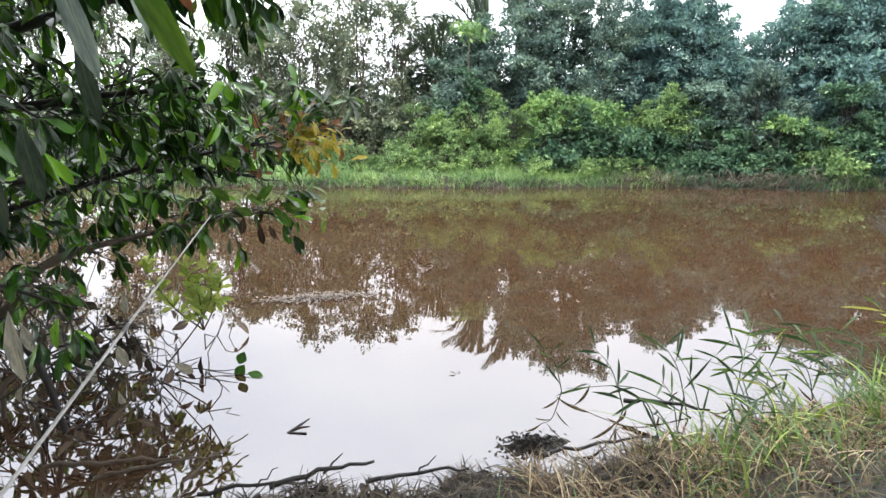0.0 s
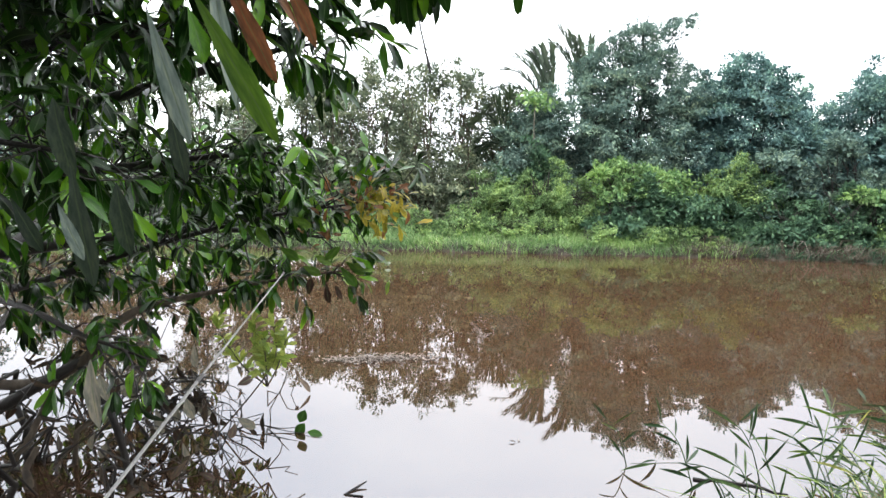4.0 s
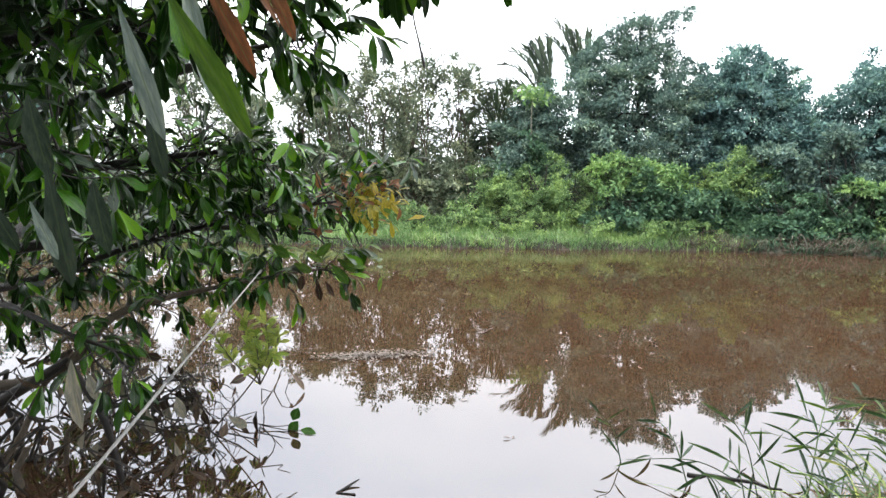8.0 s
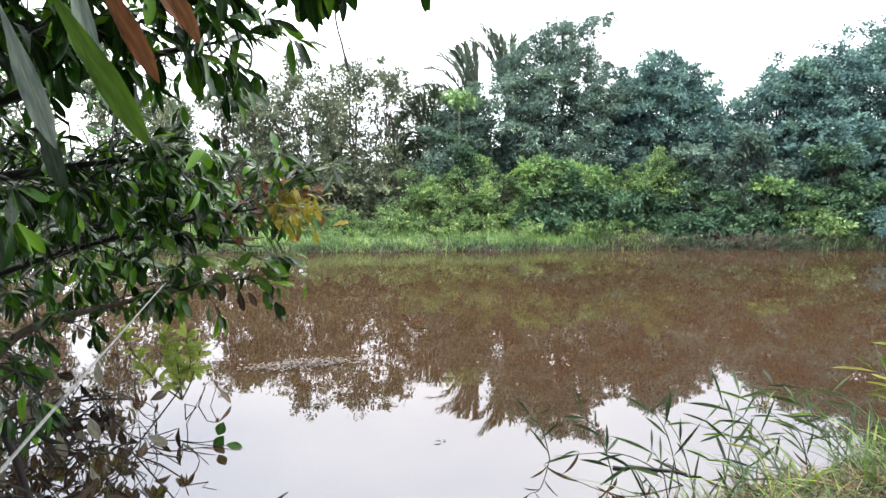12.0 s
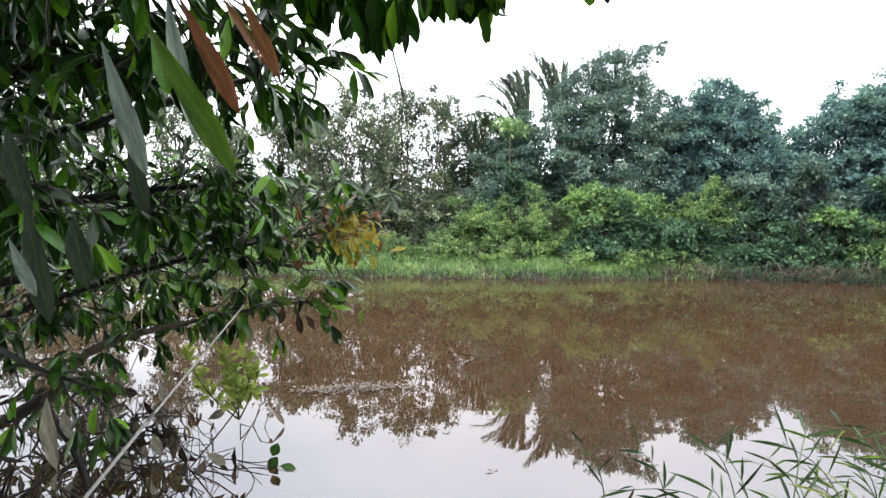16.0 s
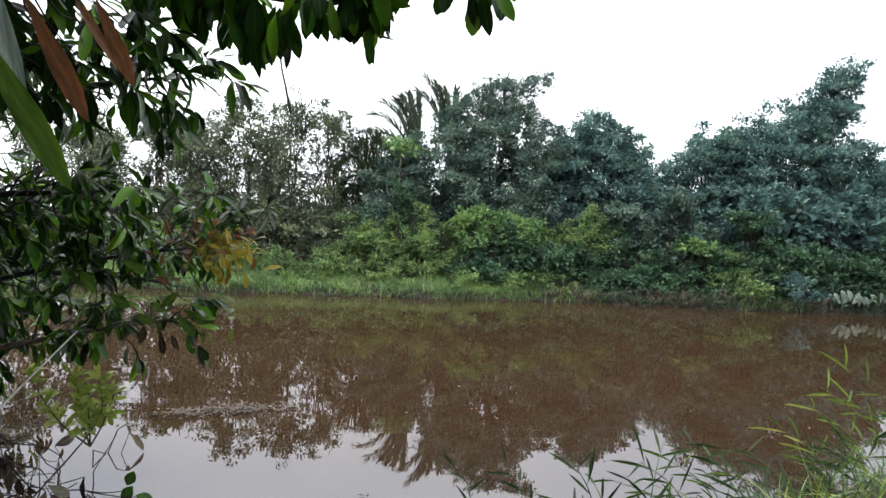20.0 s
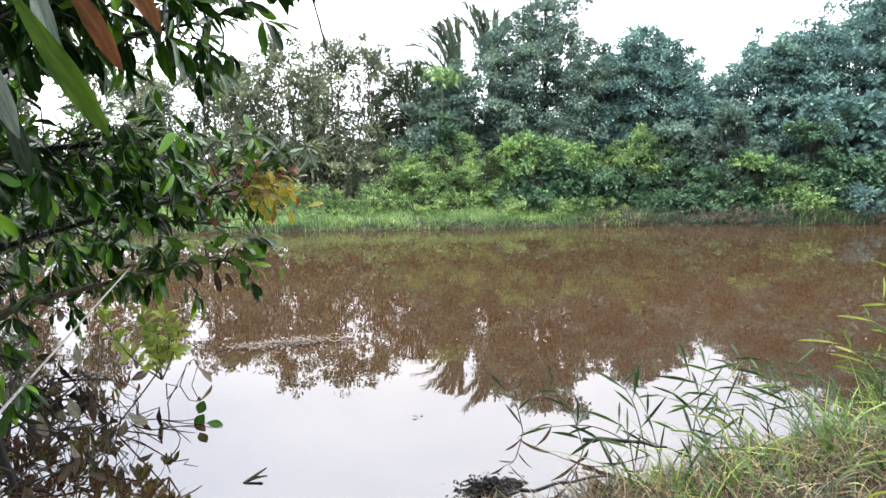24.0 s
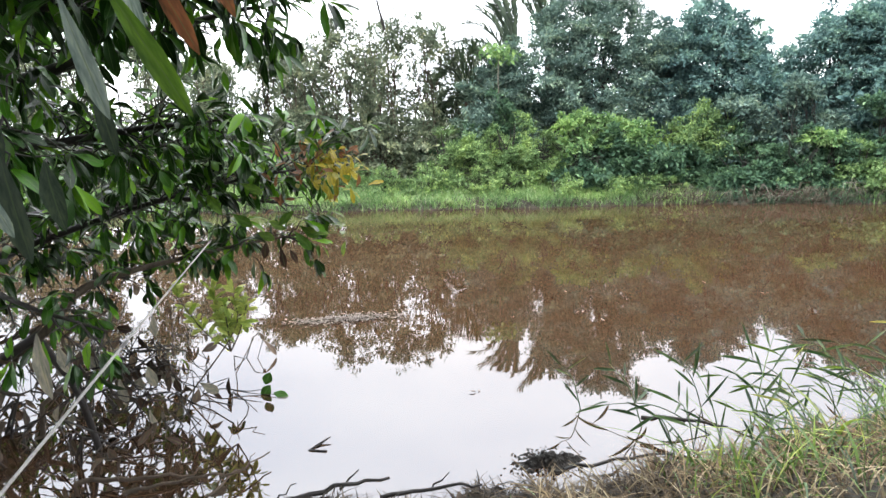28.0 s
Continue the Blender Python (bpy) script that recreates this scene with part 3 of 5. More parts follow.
make_tree("round_tree", "round dense dark green tree with haze-blue tint on the far bank", (6.02, 17),
          [(5.92, 16.9, 3.2, 1.2, 0.95, 1.1), (6.0, 16.9, 4.0, 0.75, 0.6, 0.5), (5.2, 16.9, 3.4, 0.6, 0.5, 0.5), (6.8, 16.9, 3.4, 0.6, 0.5, 0.5), (4.97, 16.9, 2.45, 0.86, 0.76, 1.15), (6.88, 16.81, 2.45, 0.86, 0.76, 0.95), (5.92, 16.62, 1.4, 1.43, 0.67, 0.95), (7.2, 16.6, 1.6, 0.8, 0.6, 1.0), (7.0, 15.9, 1.9, 0.8, 0.5, 0.9)], 1.6, 180, 0.087, M_BLUE, TALL, 0.28, None, "tree", 0.12)
make_tree("mixed_tree", "dense layered green tree hung with creepers", (8.5, 16.5),
          [(8.75, 16.3, 2.95, 1.05, 0.95, 1.1), (9.0, 16.2, 3.6, 0.55, 0.6, 0.5), (9.4, 16.2, 3.2, 0.85, 0.8, 1.1), (7.6, 16.1, 2.2, 0.8, 0.7, 0.9), (8.5, 16.0, 1.5, 1.5, 0.7, 1.0), (9.6, 15.8, 1.9, 0.8, 0.5, 0.9), (7.5, 15.9, 1.9, 0.7, 0.5, 0.9)], 1.6, 180, 0.087, M_BLUE, TALL, 0.28, None, "tree", 0.12)
make_tree("tall_creeper_tree", "tall narrow tree overgrown with dark creepers", (10.8, 16.0),
[(10.6, 15.7, 2.8, 1.35, 0.9, 1.5), (11.25, 15.8, 4.1, 0.85, 0.65, 0.8), (11.3, 15.8, 4.7, 0.6, 0.5, 0.55), (11.65, 15.8, 5.0, 0.5, 0.45, 0.65), (11.85, 15.8, 5.45, 0.32, 0.32, 0.4), (12.05, 15.8, 5.8, 0.2, 0.2, 0.3), (9.95, 15.8, 4.1, 0.55, 0.5, 0.5), (10.7, 15.8, 4.5, 0.35, 0.4, 0.35), (12.3, 15.8, 2.6, 1.0, 0.9, 1.4), (13.0, 16.0, 2.8, 0.8, 0.7, 0.8), (10.0, 15.5, 3.4, 0.9, 0.6, 0.8), (11.2, 15.6, 1.2, 1.7, 0.7, 0.9)], 1.6, 180, 0.089, M_BLUE, TALL, 0.3, None, "tree", 0.14)
make_tree("creeper", "broad-leaved dark green creeper draped over trees by the water", (10.6, 14.8),
          [(9.8, 14.7, 1.8, 1.1, 0.45, 1.2), (11.4, 14.6, 1.5, 1.1, 0.45, 1.1), (12.6, 14.6, 1.1, 0.9, 0.45, 0.8)], 1.3, 34, 0.17, M_BLUE, "", 0.3, None, "creeper", 0.04, 12, 0.5, 0.7)
for gx, gy, top, rad in [(18.6, 23.0, 4.8, 1.9), (22.3, 23.5, 5.3, 1.7), (15.6, 21.0, 3.9, 1.6), (26.5, 22.5, 5.5, 2.2), (13.6, 19.5, 3.4, 1.5), (7.5, 21.5, 3.4, 1.8), (4.0, 22.0, 3.6, 1.8), (1.0, 22.5, 3.4, 1.5), (30.5, 20.0, 5.0, 2.4), (-16.5, 21.5, 4.8, 2.0), (-20.5, 19.5, 5.0, 2.2)]:
    make_tree("distant_tree", "distant hazy green tree behind the far bank", (gx, gy), [(gx, gy, top - 1.3, rad * 0.85, 1.2, 1.3), (gx + 0.5, gy, top - 2.3, rad, 1.1, 1.3), (gx - 0.3, gy, 1.2, rad, 1.0, 1.0)], 1.1, 70, 0.16, M_BLUE, "distant trees", 0.38)
BUSHES = "bushes on the far bank"
for gx, gy, top, rad in [(14.8, 15.2, 2.2, 1.1), (16.8, 14.9, 2.0, 1.3)]:
    make_tree("pale_bush", "pale green leafy bush at the water's edge", (gx, gy), [(gx, gy, top * 0.5, rad, 0.9, top * 0.46)], 1.2, 80, 0.13, M_OLIVE, BUSHES, 0.26, None, "bush", 0.03, 10, 0.4, 0.5, 3)
make_tree("lime_bush", "bright yellow-green uneven bush on the far bank", (3.15, 15.1),
          [(2.25, 15.0, 1.6, 0.3, 0.3, 0.16), (2.65, 15.0, 1.7, 0.34, 0.3, 0.2), (3.1, 15.0, 1.55, 0.36, 0.3, 0.16), (3.6, 15.0, 1.6, 0.34, 0.3, 0.2), (3.95, 15.0, 1.4, 0.3, 0.3, 0.16), (2.5, 14.9, 1.25, 0.4, 0.3, 0.2), (3.4, 14.9, 1.2, 0.5, 0.3, 0.2)], 1.15, 64, 0.09, M_LIME, BUSHES, 0.17, None, "bush", 0.03, 14, 0.5, 0.5, 4)
make_tree("fern_bush", "small bright yellow-green ferny tuft above dark bushes", (7.3, 14.0), [(7.25, 13.95, 1.3, 0.26, 0.2, 0.08), (7.5, 13.95, 1.22, 0.2, 0.2, 0.06)], 1.3, 40, 0.1, M_LIME, BUSHES, 0.12, None, "bush", 0.02, 5, 0.4, 0.4, 2)
for gx, gy, top, rad in [(1.75, 14.95, 1.45, 0.55), (1.1, 15.0, 1.62, 0.7), (0.4, 15.1, 1.4, 0.6), (-0.3, 15.4, 1.4, 0.55), (5.4, 15.0, 1.75, 0.75), (4.7, 14.9, 1.5, 0.7)]:
    make_tree("olive_bush", "olive green leafy bush behind long bank grass", (gx, gy), mound(gx, gy, top, rad, 9), 1.0, 100, 0.062, M_OLIVE, BUSHES, 0.17, None, "bush", 0.025, 12, 0.45, 0.45, 4)
for gx, gy, top, rad in [(-2.7, 15.0, 0.8, 0.5), (-1.7, 14.7, 0.85, 0.5), (-0.8, 14.6, 0.95, 0.5), (0.1, 14.5, 0.8, 0.45), (0.9, 14.4, 0.75, 0.4), (2.0, 14.2, 0.6, 0.35), (3.1, 14.2, 0.55, 0.35), (4.2, 14.2, 0.6, 0.4)]:
    make_tree("low_shrub", "low light green shrub growing out of bank grass", (gx, gy), [(gx, gy, top * 0.45, rad, 0.4, top * 0.42), (gx + rng.normal(0, 0.2), gy, top * 0.75, rad * 0.4, 0.25, top * 0.25)], 1.0, 60, 0.07, M_OLIVE, BUSHES, 0.14, None, "shrub", 0.012, 8, 0.4, 0.4, 4)
for gx, gy, top, rad, leaf, mat in [(2.7, 14.75, 1.2, 0.75, 0.15, M_BUSH), (3.6, 14.75, 1.35, 0.7, 0.16, M_BUSH), (0.1, 16.0, 2.0, 0.8, 0.12, M_BUSH), (0.9, 15.9, 2.0, 0.7, 0.12, M_BUSH), (4.5, 14.6, 1.2, 0.7, 0.13, M_BUSH), (6.4, 14.2, 1.2, 0.4, 0.1, M_BUSH), (9.6, 13.6, 1.1, 0.5, 0.1, M_BLUE), (8.0, 13.75, 1.0, 0.4, 0.1, M_OLIVE), (7.3, 14.6, 2.5, 0.5, 0.13, M_DENSE), (8.9, 14.4, 2.6, 0.55, 0.13, M_BLUE), (6.0, 14.8, 2.3, 0.5, 0.12, M_DENSE), (10.4, 14.3, 2.5, 0.6, 0.14, M_BLUE), (5.5, 14.8, 1.75, 0.8, 0.12, M_BUSH), (6.2, 14.3, 1.3, 0.8, 0.1, M_BUSH), (6.9, 14.2, 1.8, 0.85, 0.13, M_BUSH), (7.7, 13.85, 1.3, 0.8, 0.1, M_BUSH), (8.4, 13.95, 1.9, 0.9, 0.12, M_BUSH),
                                    (9.2, 13.7, 1.3, 0.85, 0.11, M_BUSH), (10.0, 13.8, 1.7, 0.8, 0.14, M_BUSH), (10.8, 13.6, 1.1, 0.8, 0.13, M_BUSH), (11.7, 13.65, 1.5, 0.9, 0.15, M_BUSH), (12.9, 13.7, 1.5, 1.0, 0.13, M_BUSH), (5.9, 15.3, 2.0, 0.6, 0.12, M_BUSH), (7.6, 15.1, 2.1, 0.6, 0.12, M_BLUE), (9.2, 14.9, 2.1, 0.6, 0.12, M_BUSH)]:
    make_tree("dark_bush", "dark green leafy bush overhanging the bank", (gx, gy), mound(gx, gy, top * (rng.uniform(0.6, 1.15) if gx > 5 and mat is M_BUSH else 1.0), rad, 9, 0.3),
              1.0, 90, leaf * 0.78, mat, BUSHES, 0.19, None, "bush", 0.025, 12, 0.45, 0.5, 4, 0.07)

for gx in np.arange(5.0, 14.1, 0.9):
    gy = float(far_shore(gx)) + 1.15
    make_tree("dark_bush", "low dark green undergrowth below the waterside trees", (gx, gy), [(gx, gy, 0.45, 0.62, 0.35, 0.45), (gx + 0.3, gy + 0.1, 0.85, 0.4, 0.3, 0.3)], 1.3, 60, 0.1, M_BUSH, BUSHES, 0.22, None, "bush", 0.02, 8, 0.3, 0.5, 3)


def frond(base, tip, arch, leaflet, pairs=34, droop=0.5):
    """A feather-shaped palm leaf: its rachis path and its leaflets."""
    base, tip = np.array(base, float), np.array(tip, float)
    u = np.linspace(0, 1, 10)[:, None]
    line = base + (tip - base) * u
    line[:, 2] += np.sin(u[:, 0] * math.pi) * arch
    rach = [(q, 0.03 * (1 - k) + 0.006) for q, k in zip(line, u[:, 0])]
    s = np.linspace(0.22, 0.99, pairs)
    at = np.stack([np.interp(s, u[:, 0], line[:, k]) for k in range(3)], 1)
    tan = unit(np.gradient(at, axis=0))
    side = unit(np.cross(tan, [0.25, -1, 0.35]))
    pos, d = [], []
    for sg in (-1, 1):
        pos.append(at)
        d.append(tan * 0.95 + sg * side * 0.33 + np.array([0, 0, -droop]) * rng.random((pairs, 1)) + rng.normal(0, 0.1, (pairs, 3)))
    ln = leaflet * (1.15 - 0.75 * np.abs(np.concatenate([s, s]) - 0.45)) * (0.85 + 0.3 * rng.random(2 * pairs))
    return rach, np.concatenate(pos), np.concatenate(d), ln


def make_palm(name, label, base, heart, tips, leaflet, droop):
    z = float(land(np.array(base[0]), np.array(base[1])))
    t = thing(name, (*base, z), label, "palm tree", "palms on the far bank")
    off = np.array([*base, z])
    heart = np.array(heart) - off
    v, f = tubes([smooth_line([(0, 0, -0.1), (heart[0] * 0.5, heart[1] * 0.5, heart[2] * 0.5), tuple(heart)], [0.16, 0.13, 0.12])], 9)
    part_np("trunk", mesh_np("trunk", v, f, M_BARK, None, True), t)
    for tip in tips:
        r, p, d, ln = frond(heart, np.array(tip) - off, 0.35, leaflet, 34, droop)
        rv, rf = tubes([r], 4)
        lv, lf = leaf_cards(p, d, np.array([0, -0.4, 1.0]) + 0 * d, ln, 0.05 + 0 * ln, 0.2)
        fr = part_np("frond", mesh_np("frond", rv, rf, M_PALM, None, True), t)
        part_np("feathering", mesh_np("feathering", lv, lf, M_PALM), fr, "", "stuff")


make_palm("palm", "tall palm with stiff upright dark fronds among dense trees", (2.2, 17.5), (2.2, 17.4, 3.3),
          [(1.25, 17.3, 4.9), (1.45, 17.2, 5.23), (1.7, 17.3, 5.1), (1.95, 17.3, 4.95), (2.3, 17.5, 5.0), (2.6, 17.4, 4.8)], 0.3, 0.05)
make_palm("palm", "tall palm with stiff upright dark fronds among dense trees", (1.4, 17.3), (1.35, 17.2, 3.0),
          [(-0.17, 17.1, 3.75), (0.1, 17.0, 4.2), (0.4, 17.0, 4.5), (0.7, 17.3, 4.6), (0.86, 17.3, 4.7), (1.06, 17.4, 4.8), (1.3, 17.2, 4.7)], 0.3, 0.05)
make_palm("feather_palm", "smaller palm with fine drooping grey-green fronds", (0.18, 17.01), (0.18, 17.01, 2.3),
          [(-0.72, 16.83, 2.21), (-0.5, 16.74, 3.03), (-0.18, 16.65, 3.34), (0.32, 16.74, 3.47), (0.81, 16.65, 3.11), (-0.81, 16.92, 1.68), (0.54, 16.47, 2.49)], 0.55, 0.7)


def blades(pos, way, length, width, droop, segs=3):
    """Grass blades: narrow strips that bend over. pos (n, 3), way (n, 2) the side they lean to."""
    n = len(pos)
    u = np.linspace(0, 1, segs + 1)
    w3 = np.concatenate([unit(way), np.zeros((n, 1))], 1)
    side = np.stack([-w3[:, 1], w3[:, 0], 0 * w3[:, 0]], 1)
    side = unit(side + rng.normal(0, 0.35, (n, 3)))
    rows = []
    for k in u:
        up = length * (k - 0.45 * droop * k * k)
        outw = length * droop * (0.25 * k + 0.6 * k * k)
        c = pos + w3 * outw[:, None] + np.array([0, 0, 1.0]) * up[:, None]
        h = (width * 0.5 * (1 - k ** 1.6) + 0.0004)[:, None]
        rows.append(np.stack([c - side * h, c + side * h], 1))
    v = np.stack(rows, 1).reshape(n, -1, 3)
    per = v.shape[1]
    q = np.array([[2 * i, 2 * i + 1, 2 * i + 3, 2 * i + 2] for i in range(segs)])
    return v.reshape(-1, 3), (q[None] + (np.arange(n) * per)[:, None, None]).reshape(-1, 4)


def grass_patch(name, label, x, y, low, high, width, mat, droop=(0.2, 0.8), lean=None, segs=3):
    n = len(x)
    pos = np.stack([x, y, land(x, y) - 0.01], 1)
    way = rng.normal(size=(n, 2)) + (np.array(lean) if lean else 0)
    ln = low + (high - low) * rng.random(n) ** 1.4
    v, f = blades(pos, way, ln, width * (0.6 + 0.8 * rng.random(n)), droop[0] + (droop[1] - droop[0]) * rng.random(n), segs)
    return tagged(new(name, mesh_np(name, v, f, mat)), label, "grass", "", "stuff")


def scatter(x0, x1, y0, y1, n, clump=0.0):
    x, y = rng.uniform(x0, x1, n), rng.uniform(y0, y1, n)
    if clump:
        k = max(2, n // 14)
        cx, cy = rng.uniform(x0, x1, k), rng.uniform(y0, y1, k)
        j = rng.integers(0, k, n)
        x, y = cx[j] + rng.normal(0, clump, n), cy[j] + rng.normal(0, clump, n)
    return x, y


x, y = scatter(-15, 4.9, 0.0, 1.3, 20000, 0.16)
grass_patch("bank_grass", "yellow-green tufted grass along the far water's edge", x, far_shore(x) + np.abs(y) - 0.02, 0.09, 0.3, 0.017, M_GRASS, (0.3, 1.3), (0.0, -0.35))
x, y = scatter(-15, 0.8, 14.4, 15.9, 12000, 0.18)
grass_patch("long_grass", "tall green grass before the grove", x, y, 0.15, 0.45, 0.018, M_GRASS, (0.3, 1.3))
x, y = scatter(0.5, 5.5, 14.0, 14.7, 4000, 0.12)
grass_patch("long_grass", "tall green grass before the lime bush", x, y, 0.1, 0.36, 0.016, M_GRASS, (0.3, 1.3))
x, y = scatter(7.9, 9.3, -0.02, 0.5, 900, 0.1)
grass_patch("bank_grass", "bright green grass tuft between dry roots", x, far_shore(x) + np.abs(y), 0.12, 0.34, 0.022, M_GRASS)
x, y = scatter(-14, 16, -0.06, 0.3, 11000, 0.1)
grass_patch("dry_grass", "dry brown grass and rootlets along the muddy shoreline", x, far_shore(x) + np.abs(y), 0.05, 0.17, 0.012, M_DRYGRASS, (0.5, 1.4))
x, y = scatter(3.6, 13, 0.0, 0.6, 3500, 0.12)
grass_patch("dry_grass", "dry brown grass below the dark bushes", x, far_shore(x) + np.abs(y), 0.1, 0.36, 0.014, M_DRYGRASS, (0.4, 1.3))
x, y = scatter(5.0, 13.5, 0.02, 0.55, 3200, 0.13)
grass_patch("bank_grass", "dark green weeds among dry roots at the water's edge", x, far_shore(x) + np.abs(y), 0.08, 0.32, 0.02, M_BUSH, (0.4, 1.4), (0.0, -0.3))
x, y = scatter(-60, 60, 17.5, 45, 6000, 0.5)
grass_patch("meadow_grass", "rough green grass behind the far trees", x, y, 0.3, 0.8, 0.04, M_GRASS)

# dead roots and twigs hanging over the far waterline
ROOTS = "dead roots on the far bank"
for k in range(72):
    rx = rng.uniform(3.9, 13.2)
    ry = float(far_shore(rx)) + rng.uniform(0.0, 0.3)
    rz = float(land(np.array(rx), np.array(ry)))
    t = thing("dead_root", (rx, ry, rz), "tangled dry brown root at the far waterline", "root", ROOTS)
    for _ in range(5):
        v, f = tubes([bend((0, 0, -0.04), (rng.normal(0, 0.2), -rng.uniform(0.0, 0.22), rng.uniform(0.06, 0.3)), 0.011, 0.004, rng.normal(0, 0.2), 0.2, 6)], 5)
        part_np("root_strand", mesh_np("root_strand", v, f, M_PALEBARK if k % 3 == 0 else M_BARK, None, True), t)

# the pale sapling beside the palm
t = thing("sapling", (0.86, 15.9, float(land(np.array(0.86), np.array(15.9)))), "thin pale-stemmed sapling with a yellow-green tuft", "sapling")
v, f = tubes([smooth_line([(0, 0, -0.1), (0.02, 0, 1.6), (-0.02, 0, 2.3), (0.0, 0, 2.95)], [0.02, 0.017, 0.014, 0.009])], 7)
part_np("stem", mesh_np("stem", v, f, M_PALEBARK, None, True), t)
p = np.array([0, 0, 2.95]) + rng.normal(0, 1, (160, 3)) * [0.2, 0.18, 0.1]
v, f = leaf_cards(p, rng.normal(0, 1, (160, 3)) + [0, 0, -0.2], np.array([0, 0, 1.0]) + rng.normal(0, 0.4, (160, 3)), 0.16 + 0 * p[:, 0], 0.08 + 0 * p[:, 0])
part_np("leaf_tuft", mesh_np("leaf_tuft", v, f, M_LIME), t, "", "stuff")

# pale withered leaves hanging over a dark hollow in the far bank
wilt = thing("withered_creeper", (10.5, 13.15, 0.1), "pale withered broad leaves hanging over a hollow in the bank", "creeper")
W0 = np.array([10.5, 13.15, 0.1])
v, f = tubes([bend((-0.7, 0.05, 0.35), (0.75, 0.0, 0.38), 0.012, 0.006, 0.06, 0.1, 8), bend((-0.1, 0.2, -0.1), (0, 0.02, 0.4), 0.014, 0.008, 0, 0.1, 6)], 5)
part_np("vine_stem", mesh_np("vine_stem", v, f, M_BARK, None, True), wilt)
WILT_LEAF = leaf_template(0.3, 0.2, 0.3, 1.3, 0.05)
WILT_MESH = mesh_np("leaf", WILT_LEAF[0], WILT_LEAF[1], M_SILVER, WILT_LEAF[2], True)
for k in range(17):
    d = unit(np.array([rng.normal(0, 0.5), -0.4, -1.0 + rng.normal(0, 0.3)]))
    s = unit(np.cross(d, np.array([0.2, -1, 0.6])))
    n = np.cross(s, d)
    L, W = rng.uniform(0.16, 0.28), rng.uniform(0.09, 0.14)
    ob = part_np("leaf", WILT_MESH, wilt)
    p = (rng.uniform(-0.7, 0.75), rng.normal(-0.03, 0.05), rng.uniform(0.25, 0.42))
    ob.matrix_basis = Matrix(((s[0] * W, d[0] * L, n[0] * L, p[0]), (s[1] * W, d[1] * L, n[1] * L, p[1]), (s[2] * W, d[2] * L, n[2] * L, p[2]), (0, 0, 0, 1)))

